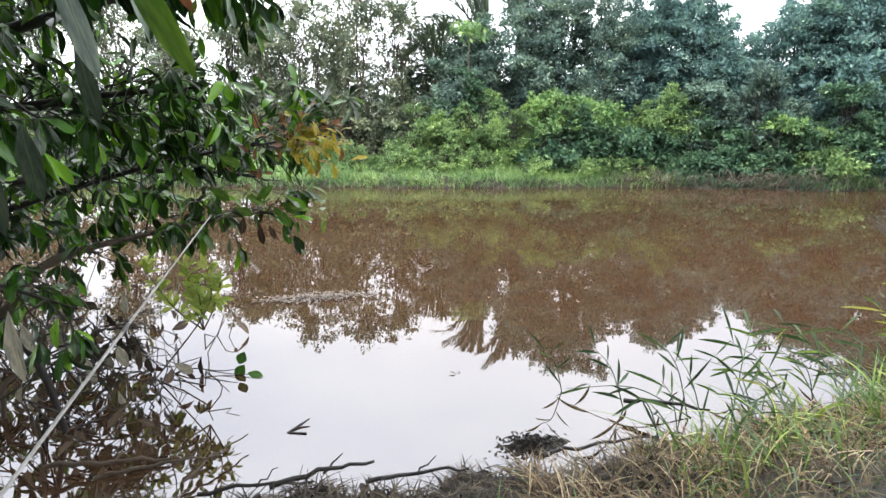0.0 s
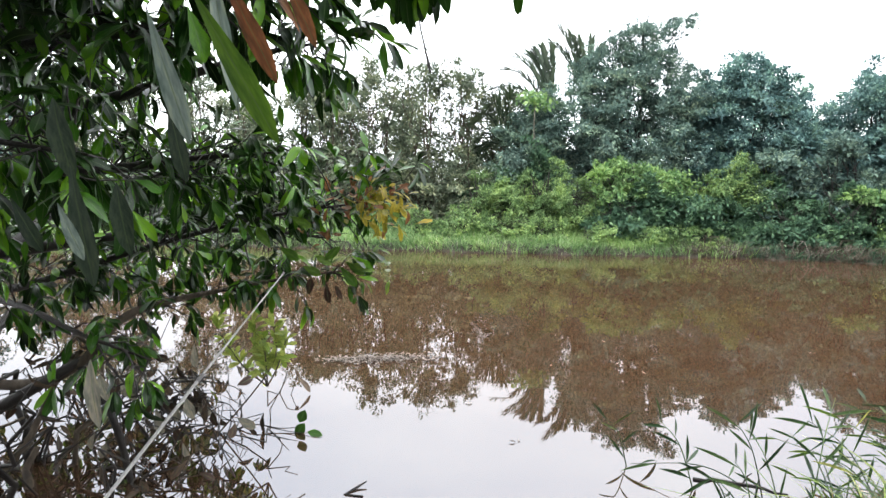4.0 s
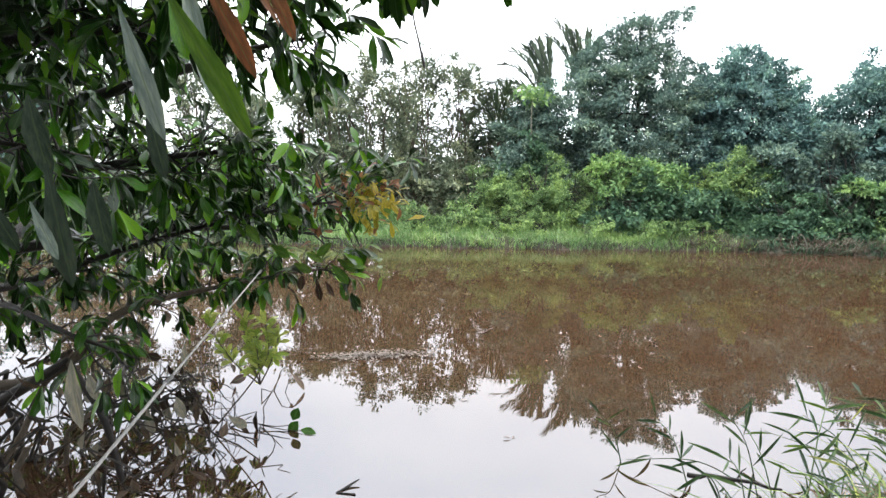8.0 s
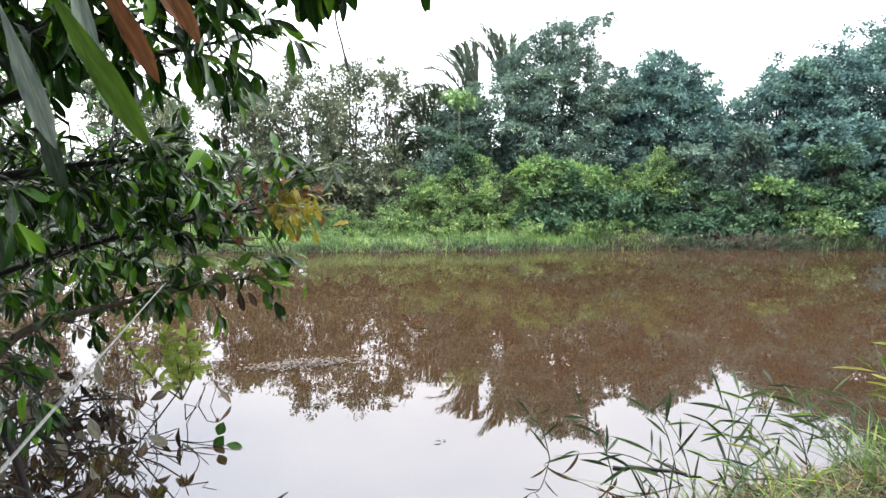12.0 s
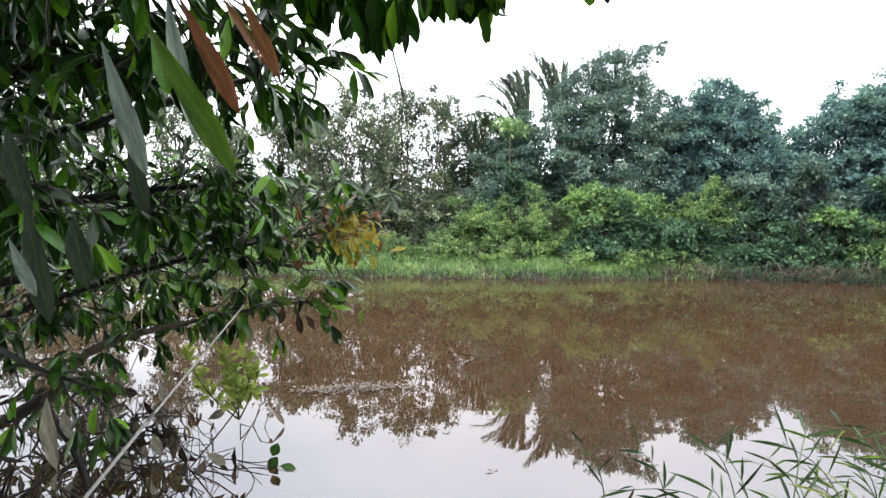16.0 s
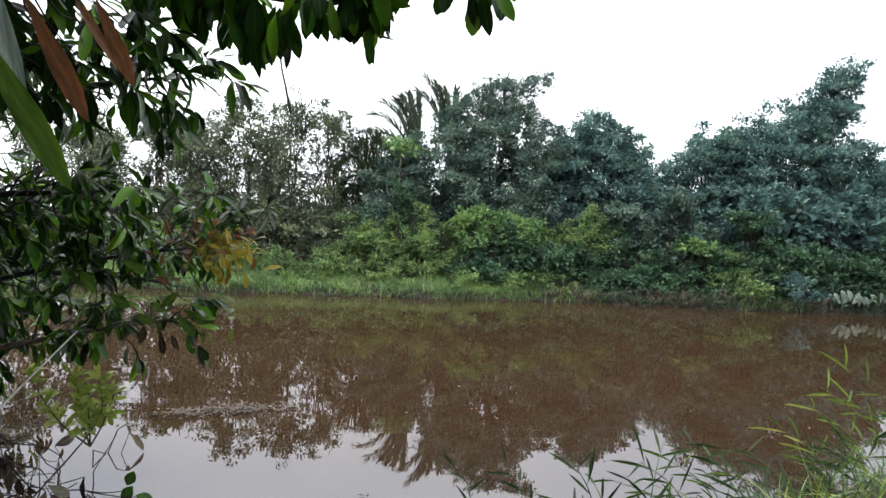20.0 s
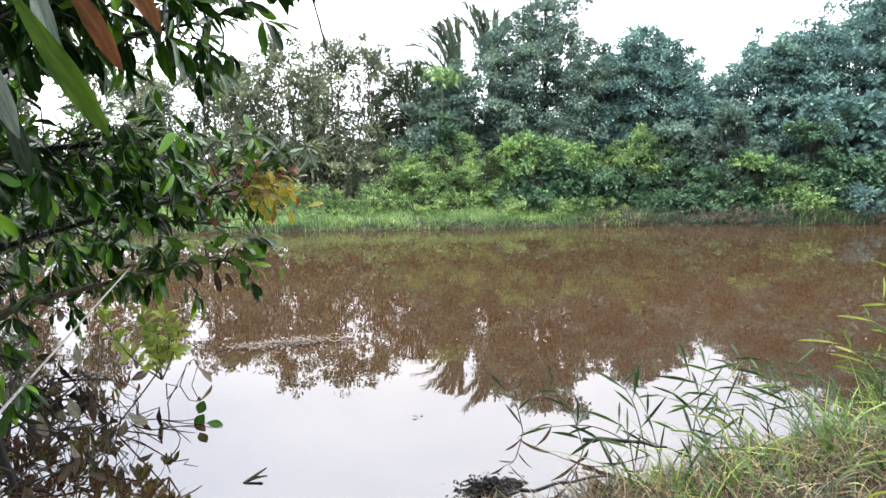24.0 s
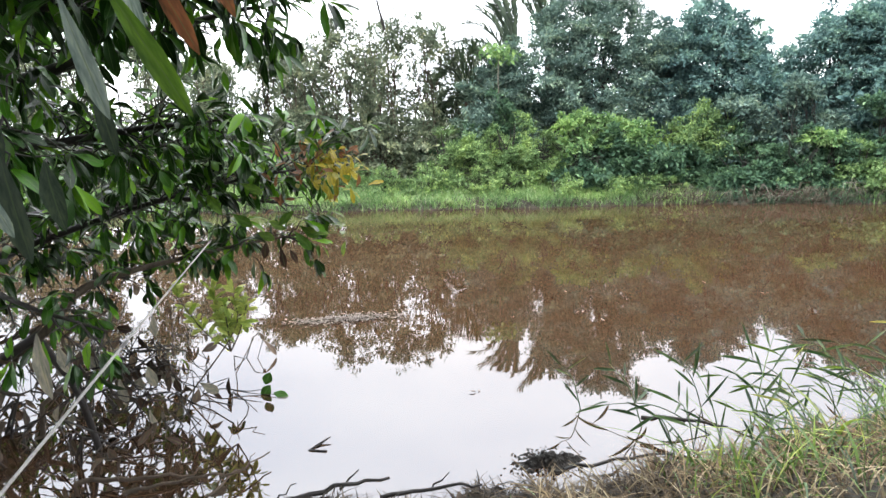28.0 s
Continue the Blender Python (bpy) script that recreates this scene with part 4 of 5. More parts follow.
# ---- near bank: the large-leaved tree that leans over the water ----
TREE_FOOT = np.array([-3.3, 3.4, float(land(np.array(-3.3), np.array(3.4)))])
near_tree = thing("waterside_tree", tuple(TREE_FOOT), "large-leaved dark green tree leaning from the bank over the pond", "tree")
BOUGHS = {
    "trunk": ([(-3.3, 3.4, -0.25), (-3.1, 3.35, 0.8), (-2.65, 3.2, 1.6), (-2.5, 3.1, 2.5), (-2.2, 3.1, 3.4)], [0.1, 0.085, 0.07, 0.055, 0.03]),
    "low": ([(-3.15, 3.35, 0.3), (-2.3, 3.0, 0.42), (-1.95, 2.9, 0.57), (-1.8, 3.0, 0.76), (-1.62, 3.1, 0.83), (-1.38, 3.2, 0.88), (-1.1, 3.3, 0.93), (-0.78, 3.42, 0.97)], [0.028, 0.026, 0.023, 0.02, 0.016, 0.012, 0.008, 0.004]),
    "mid": ([(-2.75, 3.3, 0.8), (-2.3, 3.1, 0.9), (-1.75, 3.2, 1.09), (-1.25, 3.4, 1.23), (-0.72, 3.6, 1.32)], [0.026, 0.02, 0.015, 0.01, 0.004]),
    "back": ([(-2.72, 3.3, 1.0), (-2.1, 3.7, 1.1), (-1.5, 3.9, 1.12), (-1.05, 3.95, 1.08)], [0.035, 0.025, 0.015, 0.005]),
    "shoulder": ([(-2.65, 3.2, 1.5), (-2.0, 3.0, 1.45), (-1.5, 3.1, 1.52), (-1.1, 3.2, 1.56)], [0.035, 0.025, 0.015, 0.005]),
    "upper": ([(-2.65, 3.2, 1.6), (-1.86, 3.2, 1.83), (-1.29, 3.4, 2.05), (-0.93, 3.4, 2.12)], [0.04, 0.028, 0.018, 0.006]),
    "front": ([(-2.6, 3.2, 1.9), (-2.1, 2.7, 1.95), (-1.6, 2.6, 1.98), (-1.25, 2.6, 1.95)], [0.035, 0.022, 0.014, 0.005]),
    "inner": ([(-2.65, 3.2, 1.6), (-2.3, 2.4, 1.55), (-1.8, 2.1, 1.55), (-1.35, 2.05, 1.5)], [0.03, 0.02, 0.013, 0.005]),
    "high": ([(-2.5, 3.1, 2.4), (-1.9, 2.6, 2.45), (-1.3, 2.3, 2.35), (-0.95, 2.1, 2.25)], [0.035, 0.024, 0.015, 0.005]),
    "overhang": ([(-2.45, 3.1, 2.55), (-1.58, 3.1, 2.64), (-0.9, 3.05, 2.5), (-0.42, 3.05, 2.43), (-0.1, 3.12, 2.46), (0.1, 3.18, 2.62), (0.45, 3.25, 2.78), (0.8, 3.25, 2.73)], [0.04, 0.03, 0.022, 0.016, 0.012, 0.008, 0.006, 0.004]),
    "reach": ([(-2.4, 3.1, 2.2), (-1.6, 2.0, 2.15), (-1.0, 1.5, 1.98), (-0.62, 1.32, 1.88)], [0.025, 0.018, 0.011, 0.004]),
    "skirt": ([(-3.0, 3.3, 0.8), (-2.2, 2.8, 0.86), (-1.75, 2.6, 0.78), (-1.45, 2.6, 0.68)], [0.02, 0.015, 0.01, 0.004]),
    "veil": ([(-2.6, 3.2, 2.2), (-2.0, 2.3, 2.42), (-1.4, 1.9, 2.36), (-0.95, 1.85, 2.2)], [0.026, 0.018, 0.011, 0.004]),
    "crest": ([(-2.2, 3.1, 3.4), (-1.6, 4.2, 4.0), (-1.0, 5.6, 4.35), (-0.72, 6.85, 4.5)], [0.035, 0.03, 0.02, 0.01]),
    "rear": ([(-2.75, 3.3, 0.9), (-2.75, 4.2, 1.3), (-2.5, 5.0, 1.45), (-2.2, 5.6, 1.4)], [0.035, 0.028, 0.018, 0.006]),
    "far_rear": ([(-2.6, 3.2, 1.9), (-3.0, 4.4, 2.3), (-3.1, 5.6, 2.5), (-2.9, 6.4, 2.4)], [0.035, 0.028, 0.018, 0.006]),
    "rear_low": ([(-2.8, 3.3, 0.5), (-3.0, 4.3, 0.75), (-2.95, 5.2, 0.9), (-2.6, 5.9, 0.85)], [0.03, 0.024, 0.016, 0.006]),
    "left_low": ([(-2.8, 3.3, 0.6), (-3.5, 3.9, 0.8), (-4.0, 4.7, 0.9), (-4.0, 5.6, 0.9)], [0.03, 0.024, 0.016, 0.006]),
    # The next two boughs are added above the view to shade the leaves below.
    "shade_top_left": ([(-2.3, 3.1, 3.2), (-1.7, 2.4, 3.45), (-1.2, 1.6, 3.45), (-0.8, 0.9, 3.3)], [0.03, 0.024, 0.016, 0.006]),
    "shade_top_right": ([(-2.2, 3.1, 3.35), (-1.4, 3.4, 3.6), (-0.6, 3.4, 3.6), (0.1, 3.2, 3.45)], [0.03, 0.024, 0.016, 0.006]),
    "left_rear": ([(-2.65, 3.2, 1.5), (-3.5, 4.5, 1.4), (-4.1, 5.6, 1.45), (-4.4, 6.8, 1.4)], [0.035, 0.028, 0.018, 0.006]),
    "outer": ([(-2.6, 3.2, 1.7), (-3.4, 3.0, 2.0), (-4.1, 3.2, 2.0), (-4.6, 3.6, 1.8)], [0.035, 0.028, 0.018, 0.006]),
}
line_of = {}
for key, (pts, rad) in BOUGHS.items():
    line = smooth_line(pts, rad, 6)
    line_of[key] = np.array([q for q, r in line])
    v, f = tubes([line], 8)
    part_np("trunk" if key == "trunk" else "branch", mesh_np("limb", v - TREE_FOOT, f, M_BARK if key == "low" else M_DARKBARK, None, True), near_tree)

lp, ld, ln_, ll, lw = [], [], [], [], []
twigs = []


def spray(tip, way, count, size, droop=0.35, wide=0.31):
    """A whorl of leaves at a twig's end."""
    way = unit(np.array(way, float))
    for k in range(count):
        d = unit(unit(rng.normal(size=3)) + 0.75 * way + np.array([0, 0, -droop]))
        lp.append(tip + 0.015 * d)
        ld.append(d)
        ln_.append(np.array([0, 0, 1.0]) + rng.normal(0, 0.35, 3))
        ll.append(size * rng.uniform(0.65, 1.2))
        lw.append(ll[-1] * wide * rng.uniform(0.8, 1.2))


def leafy(key, start, count, reach, per, size, droop=0.6, down=0.0, bias=(0, 0, 0), wide=0.31):
    """Leafy twigs along a limb, from the given share of its length on."""
    line = line_of[key]
    for _ in range(count):
        k = rng.uniform(start, 0.999) * (len(line) - 1)
        a = line[int(k)] + (line[min(int(k) + 1, len(line) - 1)] - line[int(k)]) * (k % 1)
        along = unit(line[min(int(k) + 1, len(line) - 1)] - line[max(int(k) - 1, 0)])
        way = unit(unit(rng.normal(size=3)) * 0.9 + 0.5 * along + np.array([0, 0, 0.1 - down]) + np.array(bias))
        b = a + way * reach * rng.uniform(0.35, 1.0)
        twigs.append(bend(a, b, 0.005, 0.0022, 0.05, 0.12, 5))
        spray(b, way, per, size, droop, wide)
        if rng.random() < 0.7:
            spray(a + (b - a) * 0.55, way, max(2, per // 3), size * 0.9, droop, wide)


for key, start, count, reach, per, size in [("mid", 0.15, 76, 0.36, 8, 0.12), ("low", 0.3, 34, 0.2, 6, 0.11), ("back", 0.2, 56, 0.42, 8, 0.12), ("shoulder", 0.3, 46, 0.36, 8, 0.125),
                                            ("upper", 0.05, 42, 0.36, 8, 0.14), ("front", 0.1, 56, 0.38, 8, 0.14), ("inner", 0.2, 26, 0.36, 8, 0.125), ("high", 0.1, 52, 0.42, 8, 0.14), ("trunk", 0.3, 58, 0.75, 8, 0.14)]:
    leafy(key, start, count, reach, per, size)
for key, count in (("rear_low", 32), ("left_low", 30), ("shade_top_left", 12), ("shade_top_right", 26)):
    leafy(key, 0.1, count, 0.5, 8, 0.17)
leafy("left_rear", 0.15, 44, 0.6, 8, 0.2)
leafy("rear", 0.15, 50, 0.5, 8, 0.15)
leafy("far_rear", 0.15, 46, 0.6, 8, 0.17)
leafy("outer", 0.1, 44, 0.6, 9, 0.15)
leafy("skirt", 0.2, 14, 0.26, 7, 0.12, 0.9, 0.4, wide=0.3)
leafy("veil", 0.0, 36, 0.34, 8, 0.18, 0.9, 0.5, wide=0.27)
leafy("front", 0.1, 20, 0.36, 8, 0.16, 0.9, 0.6, wide=0.27)
leafy("upper", 0.05, 22, 0.36, 8, 0.15, 0.8, 0.4, wide=0.27)
leafy("inner", 0.1, 30, 0.4, 8, 0.15, 0.9, 0.3, wide=0.27)
# hanging tufts below the overhanging branch: middle, lowest tip, half width, leaves
for hx, tip_z, half, count in [(-0.78, 2.25, 0.06, 9), (-0.66, 2.2, 0.07, 12), (-0.52, 2.19, 0.06, 14), (-0.45, 2.12, 0.07, 18), (-0.35, 2.17, 0.06, 14), (-0.25, 2.25, 0.05, 9), (-0.17, 2.24, 0.02, 3), (-0.06, 2.29, 0.05, 9), (0.0, 2.18, 0.03, 5), (0.07, 2.29, 0.05, 8),
                               (0.16, 2.42, 0.03, 3), (0.3, 2.43, 0.02, 2), (0.4, 2.4, 0.04, 4), (0.5, 2.35, 0.06, 7), (0.62, 2.38, 0.06, 5)]:
    k = int(np.argmin(np.abs(line_of["overhang"][:, 0] - hx)))
    root = line_of["overhang"][k]
    knot = np.array([hx, 3.1 + rng.normal(0, 0.04), max(tip_z + 0.2, min(root[2], tip_z + 0.3))])
    twigs.append(bend(root, knot, 0.006, 0.003, 0.02, 0.05, 4))
    for _ in range(count):
        long = rng.uniform(0.15, 0.25)
        d = unit(np.array([rng.normal(0, 0.22), rng.normal(0, 0.35), -1.0]))
        foot = np.array([hx + rng.uniform(-half, half), 3.1 + rng.normal(0, 0.07), tip_z + long * -d[2] + abs(rng.normal(0, 0.05))])
        lp.append(foot)
        ld.append(d)
        ln_.append(np.array([rng.normal(0, 0.4), -1.0, 0.3]))
        ll.append(long)
        lw.append(long * rng.uniform(0.26, 0.38))
leafy("overhang", 0.15, 26, 0.12, 7, 0.2, 0.2, -0.3, (0, 0, 0.3), 0.34)
spray(np.array([-0.85, 3.36, 2.14]), (0.7, 0, -0.2), 10, 0.2, 0.4, 0.3)
for tip in [(-1.14, 2.7, 2.14), (-1.0, 2.7, 2.14), (-0.86, 2.75, 2.13), (-0.78, 2.7, 2.06), (-0.84, 2.7, 1.96), (-0.74, 2.75, 2.16), (-1.05, 2.65, 2.02), (-0.93, 2.7, 2.05), (-1.18, 2.7, 1.95), (-1.02, 2.7, 1.92), (-1.25, 2.75, 2.06), (-1.1, 2.75, 1.86), (-1.3, 2.7, 2.2), (-1.15, 2.7, 2.26), (-1.0, 2.7, 2.24), (-1.42, 2.7, 2.14), (-0.88, 2.72, 2.24), (-1.5, 2.75, 2.0), (-1.6, 2.7, 2.15)]:
    tip = np.array(tip) + rng.normal(0, 0.02, 3)
    near = line_of["high"][np.argmin(((line_of["high"] - tip) ** 2).sum(1))]
    twigs.append(bend(near, tip, 0.006, 0.0025, 0.04, 0.1, 5))
    spray(tip, (0.4, -0.1, -0.3), 9, 0.17, 0.6, 0.32)
leafy("reach", 0.05, 16, 0.22, 6, 0.16, 0.7, 0.2)
tv, tf = tubes(twigs, 5)
part_np("twig_growth", mesh_np("twig_growth", tv - TREE_FOOT, tf, M_DARKBARK, None, True), near_tree, "", "stuff")
LP, LD, LN, LL = np.array(lp), np.array(ld), np.array(ln_), np.array(ll)
LW = np.array(lw)
# the airy gap between the lower and the upper boughs
thin = (LP[:, 0] < -1.33) & (LP[:, 2] > 1.6) & (LP[:, 2] < np.where(LP[:, 1] > 4, 2.1, 1.86)) & (rng.random(len(LP)) < 0.3)
thin |= (LP[:, 0] > -1.85) & (LP[:, 0] < -0.9) & (LP[:, 2] > 1.65) & (LP[:, 2] < 2.03) & (LP[:, 1] > 1.7) & (rng.random(len(LP)) < 0.5)
thin |= (LP[:, 1] > 3.75) & (LP[:, 2] < 1.12) & (LP[:, 0] > -1.45)
thin |= (LP[:, 1] < 1.85) & (LP[:, 0] > -1.15)
LP, LD, LN, LL, LW = LP[~thin], LD[~thin], LN[~thin], LL[~thin], LW[~thin]
near_first = np.argsort(LP[:, 1] + 0.6 * np.abs(LP[:, 0] + 0.9))
own, rest = near_first[:260], near_first[260:]
LEAF_MESHES = [mesh_np("leaf", tv, tf, M_LEAF, tu, True) for tv, tf, tu in TEMPLATES]


def place_leaf(mesh, parent, origin, pos, d, n, length, width, name="leaf"):
    d, s, n = frames_of(np.array(d)[None], np.array(n)[None])
    d, s, n = d[0], s[0], n[0]
    ob = new(name, mesh)
    ob.parent = parent
    p = np.array(pos) - origin
    ob.matrix_basis = Matrix(((s[0] * width, d[0] * length, n[0] * length, p[0]), (s[1] * width, d[1] * length, n[1] * length, p[1]), (s[2] * width, d[2] * length, n[2] * length, p[2]), (0, 0, 0, 1)))
    return ob


for k, i in enumerate(own):
    place_leaf(LEAF_MESHES[k % 4], near_tree, TREE_FOOT, LP[i], LD[i], LN[i], LL[i], LW[i])
part_np("foliage", big_leaves("foliage", LP[rest] - TREE_FOOT, LD[rest], LN[rest], LL[rest], LW[rest], M_LEAF), near_tree, "", "stuff")


def special_leaves(mat, rows, label):
    """Single leaves from base to tip: (base, tip, width)."""
    for k, (a, b, w) in enumerate(rows):
        tv, tf, tu = leaf_template(0.1 + 0.15 * (k % 2), 0.14, 0.3 if k % 2 else -0.25, 1.0, 0.09, k % 2 == 0)
        a, b = np.array(a), np.array(b)
        size = np.linalg.norm(b - a)
        tagged(place_leaf(mesh_np("leaf", tv, tf, mat, tu, True), near_tree, TREE_FOOT, a, b - a, (0.25, -1.0, 0.2), size, w), label)


special_leaves(M_SILVER, [((-0.75, 1.3, 1.76), (-0.67, 1.3, 1.5), 0.045), ((-0.62, 1.3, 1.84), (-0.575, 1.3, 1.56), 0.034), ((-0.95, 1.3, 1.38), (-0.9, 1.3, 1.26), 0.03)], "pale grey underside of a hanging leaf")
special_leaves(M_RUST, [((-0.73, 1.6, 1.94), (-0.585, 1.6, 1.665), 0.046), ((-0.63, 1.62, 1.94), (-0.53, 1.62, 1.79), 0.022), ((-0.58, 1.6, 1.94), (-0.49, 1.6, 1.75), 0.036)], "withered rust-orange leaf")
special_leaves(M_FRESH, [((-0.61, 1.19, 1.77), (-0.45, 1.19, 1.5), 0.045)], "bright green hanging leaf")
special_leaves(M_SHEEN, [((-1.05, 1.5, 1.46), (-1.01, 1.5, 1.16), 0.062), ((-0.94, 1.5, 1.42), (-0.92, 1.5, 1.23), 0.05), ((-1.2, 1.5, 1.38), (-1.13, 1.5, 1.25), 0.042), ((-1.12, 1.55, 1.62), (-1.09, 1.55, 1.4), 0.055), ((-0.86, 1.6, 1.62), (-0.82, 1.6, 1.42), 0.045)], "dark grey-green hanging leaf")
special_leaves(M_FRESH, [((-0.8, 3.32, 1.02), (-0.7, 3.3, 0.96), 0.045), ((-0.76, 3.3, 1.01), (-0.64, 3.3, 0.98), 0.045), ((-0.82, 3.28, 1.0), (-0.73, 3.27, 0.9), 0.05), ((-0.9, 3.3, 1.03), (-0.82, 3.28, 1.1), 0.045), ((-1.0, 3.25, 1.0), (-0.9, 3.2, 0.97), 0.045), ((-0.95, 3.3, 1.05), (-0.86, 3.3, 1.0), 0.04),
                        ((-1.1, 3.2, 1.1), (-1.0, 3.18, 1.04), 0.05), ((-1.2, 3.15, 1.2), (-1.12, 3.1, 1.11), 0.05), ((-1.05, 3.2, 1.25), (-0.94, 3.2, 1.2), 0.045)], "bright green leaf at a branch end")
special_leaves(M_DEAD, [((-0.9, 3.3, 0.92), (-0.88, 3.3, 0.8), 0.036), ((-0.97, 3.3, 0.94), (-0.99, 3.3, 0.84), 0.04), ((-1.02, 3.25, 0.95), (-1.07, 3.25, 0.87), 0.036), ((-0.85, 3.3, 0.9), (-0.81, 3.3, 0.82), 0.03)], "withered dark brown hanging leaf")
special_leaves(M_PALE, [((-1.62, 2.95, 0.35), (-1.6, 2.95, 0.2), 0.05), ((-1.45, 2.9, 0.42), (-1.42, 2.9, 0.3), 0.05), ((-1.25, 3.0, 0.3), (-1.16, 3.0, 0.25), 0.05), ((-1.8, 2.8, 0.55), (-1.77, 2.8, 0.4), 0.05), ((-1.5, 3.1, 0.62), (-1.5, 3.1, 0.5), 0.04), ((-1.12, 1.66, 0.95), (-1.12, 1.66, 0.72), 0.038)], "pale dead hanging leaf")

# young yellow and orange leaves at the end of the middle branch
for mat, centre, n, label in [(M_YOUNG, (-0.67, 3.4, 1.31), 90, "young yellow leaf"), (M_FRESH, (-0.69, 3.4, 1.25), 24, "young green leaf"), (M_RUST, (-0.81, 3.4, 1.34), 30, "young orange leaf"), (M_RUST, (-0.62, 3.4, 1.33), 20, "young orange leaf"), (M_RUST, (-1.02, 3.45, 1.2), 9, "young orange leaf"), (M_FRESH, (-0.74, 3.5, 0.95), 9, "bright green young leaf")]:
    me = [mesh_np("young_leaf", tv, tf, mat, tu, True) for tv, tf, tu in TEMPLATES[:3]]
    for k in range(n):
        p = np.array(centre) + rng.normal(0, 1, 3) * [0.075, 0.06, 0.062]
        d = rng.normal(0, 0.8, 3) + [0.4, 0, -0.1]
        tagged(place_leaf(me[k % 3], near_tree, TREE_FOOT, p, d, (0, -0.4, 1), rng.uniform(0.06, 0.105), rng.uniform(0.024, 0.038)), label)

# the hanging twig
t = thing("hanging_vine", (-0.72, 6.8, 2.5), "thin dark vine hanging down over the pond", "vine")
v, f = tubes([smooth_line([(0, 0, 0), (-0.06, 0, 0.26), (-0.12, 0, 0.6), (-0.06, 0, 1.3), (0, 0, 2.0)], [0.013, 0.011, 0.009, 0.008, 0.008])], 6)
part_np("vine_stem", mesh_np("vine_stem", v, f, M_DARKBARK, None, True), t)
v, f = tubes([[((0, 0, 0), 0.004), ((-0.015, 0, 0.07), 0.02), ((-0.035, 0, 0.16), 0.013)]], 6)
part_np("dead_tip", mesh_np("dead_tip", v, f, M_DARKBARK, None, True), t)

# ---- brushwood in the water under the tree ----
brush = thing("brushwood", (-2.0, 3.4, -0.1), "tangle of dark dead twigs standing in the pond below the tree", "brushwood")
B0 = np.array([-2.0, 3.4, -0.1])
ends, fine = [], []
for k in range(54):
    a = np.array([rng.uniform(-2.95, -1.6), rng.uniform(2.75, 4.2), -0.06])
    if k > 49:
        a[:2] = rng.uniform(-3.1, -2.15), rng.uniform(3.0, 4.0)
    b = a + np.array([rng.normal(0.12, 0.42), rng.normal(0, 0.35), rng.uniform(0.08, 0.7) * np.interp(a[0], [-2.9, -1.4], [1.25, 0.55])])
    b[0] = min(b[0], rng.uniform(-1.35, -1.15))
    main = bend(a, b, rng.uniform(0.004, 0.01), 0.0025, rng.normal(0, 0.3), 0.18, 8)
    v, f = tubes([main], 6)
    part_np("dead_branch", mesh_np("dead_branch", v - B0, f, M_DARKBARK if rng.random() < 0.85 else M_BARK, None, True), brush)
    ends.append(main[-1][0])
    for _ in range(3):
        q, r = main[rng.integers(2, 7)]
        fine.append(bend(q, q + rng.normal(0, 0.14, 3) + [0.03, 0, 0.02], 0.004, 0.0018, rng.normal(0, 0.2), 0.2, 5))
        ends.append(fine[-1][-1][0])
for _ in range(7):
    a = np.array([-2.3 + rng.normal(0, 0.12), 2.85 + rng.normal(0, 0.12), -0.06])
    b = a + np.array([rng.uniform(-0.6, 0.95), rng.normal(0.1, 0.3), rng.uniform(0.12, 0.7)])
    v, f = tubes([bend(a, b, rng.uniform(0.013, 0.022), 0.006, rng.normal(0, 0.15), 0.12, 9)], 7)
    part_np("thick_branch", mesh_np("thick_branch", v - B0, f, M_BARK if rng.random() < 0.3 else M_DARKBARK, None, True), brush)
for pts, rad in [([(-2.75, 2.75, 0.1), (-2.2, 2.8, 0.42), (-1.95, 2.9, 0.58)], [0.03, 0.028, 0.02]), ([(-1.95, 2.9, 0.55), (-1.8, 2.9, 0.3), (-1.72, 2.92, -0.08)], [0.018, 0.017, 0.015])]:
    v, f = tubes([smooth_line(pts, rad, 6)], 8)
    part_np("thick_branch", mesh_np("thick_branch", v - B0, f, M_DARKBARK, None, True), brush)
hung = []
for _ in range(26):
    a = np.array([rng.uniform(-2.0, -1.6), rng.uniform(2.9, 3.4), rng.uniform(0.1, 0.45)])
    b = np.array([rng.uniform(-1.75, -1.25), rng.uniform(2.95, 3.5), rng.uniform(0.02, 0.36)])
    fine.append(bend(a, b, 0.006, 0.002, 0.2, 0.12, 7))
    hung += [q for q, r in fine[-1][2:]]
v, f = tubes(fine, 5)
part_np("twig_tangle", mesh_np("twig_tangle", v - B0, f, M_DARKBARK, None, True), brush, "", "stuff")
ends = np.array(ends)
ends = ends[ends[:, 0] < -1.3]
DEAD_MESHES = [mesh_np("dead_leaf", tv, tf, M_DEAD, tu, True) for tv, tf, tu in TEMPLATES]
for k, i in enumerate(rng.choice(len(ends), min(130, len(ends)), replace=False)):
    place_leaf(DEAD_MESHES[k % 4], brush, B0, ends[i], rng.normal(0, 0.6, 3) + [0.1, 0, -0.5], rng.normal(0, 0.6, 3) + [0, -0.5, 0.5], rng.uniform(0.06, 0.15), rng.uniform(0.025, 0.06), "dead_leaf")

for k, q in enumerate(hung[:48]):
    place_leaf(DEAD_MESHES[k % 4], brush, B0, q, np.array([rng.normal(0.1, 0.5), rng.normal(0, 0.4), -0.9]), (rng.normal(0, 0.5), -1.0, 0.2), rng.uniform(0.05, 0.11), rng.uniform(0.025, 0.05), "dead_leaf")

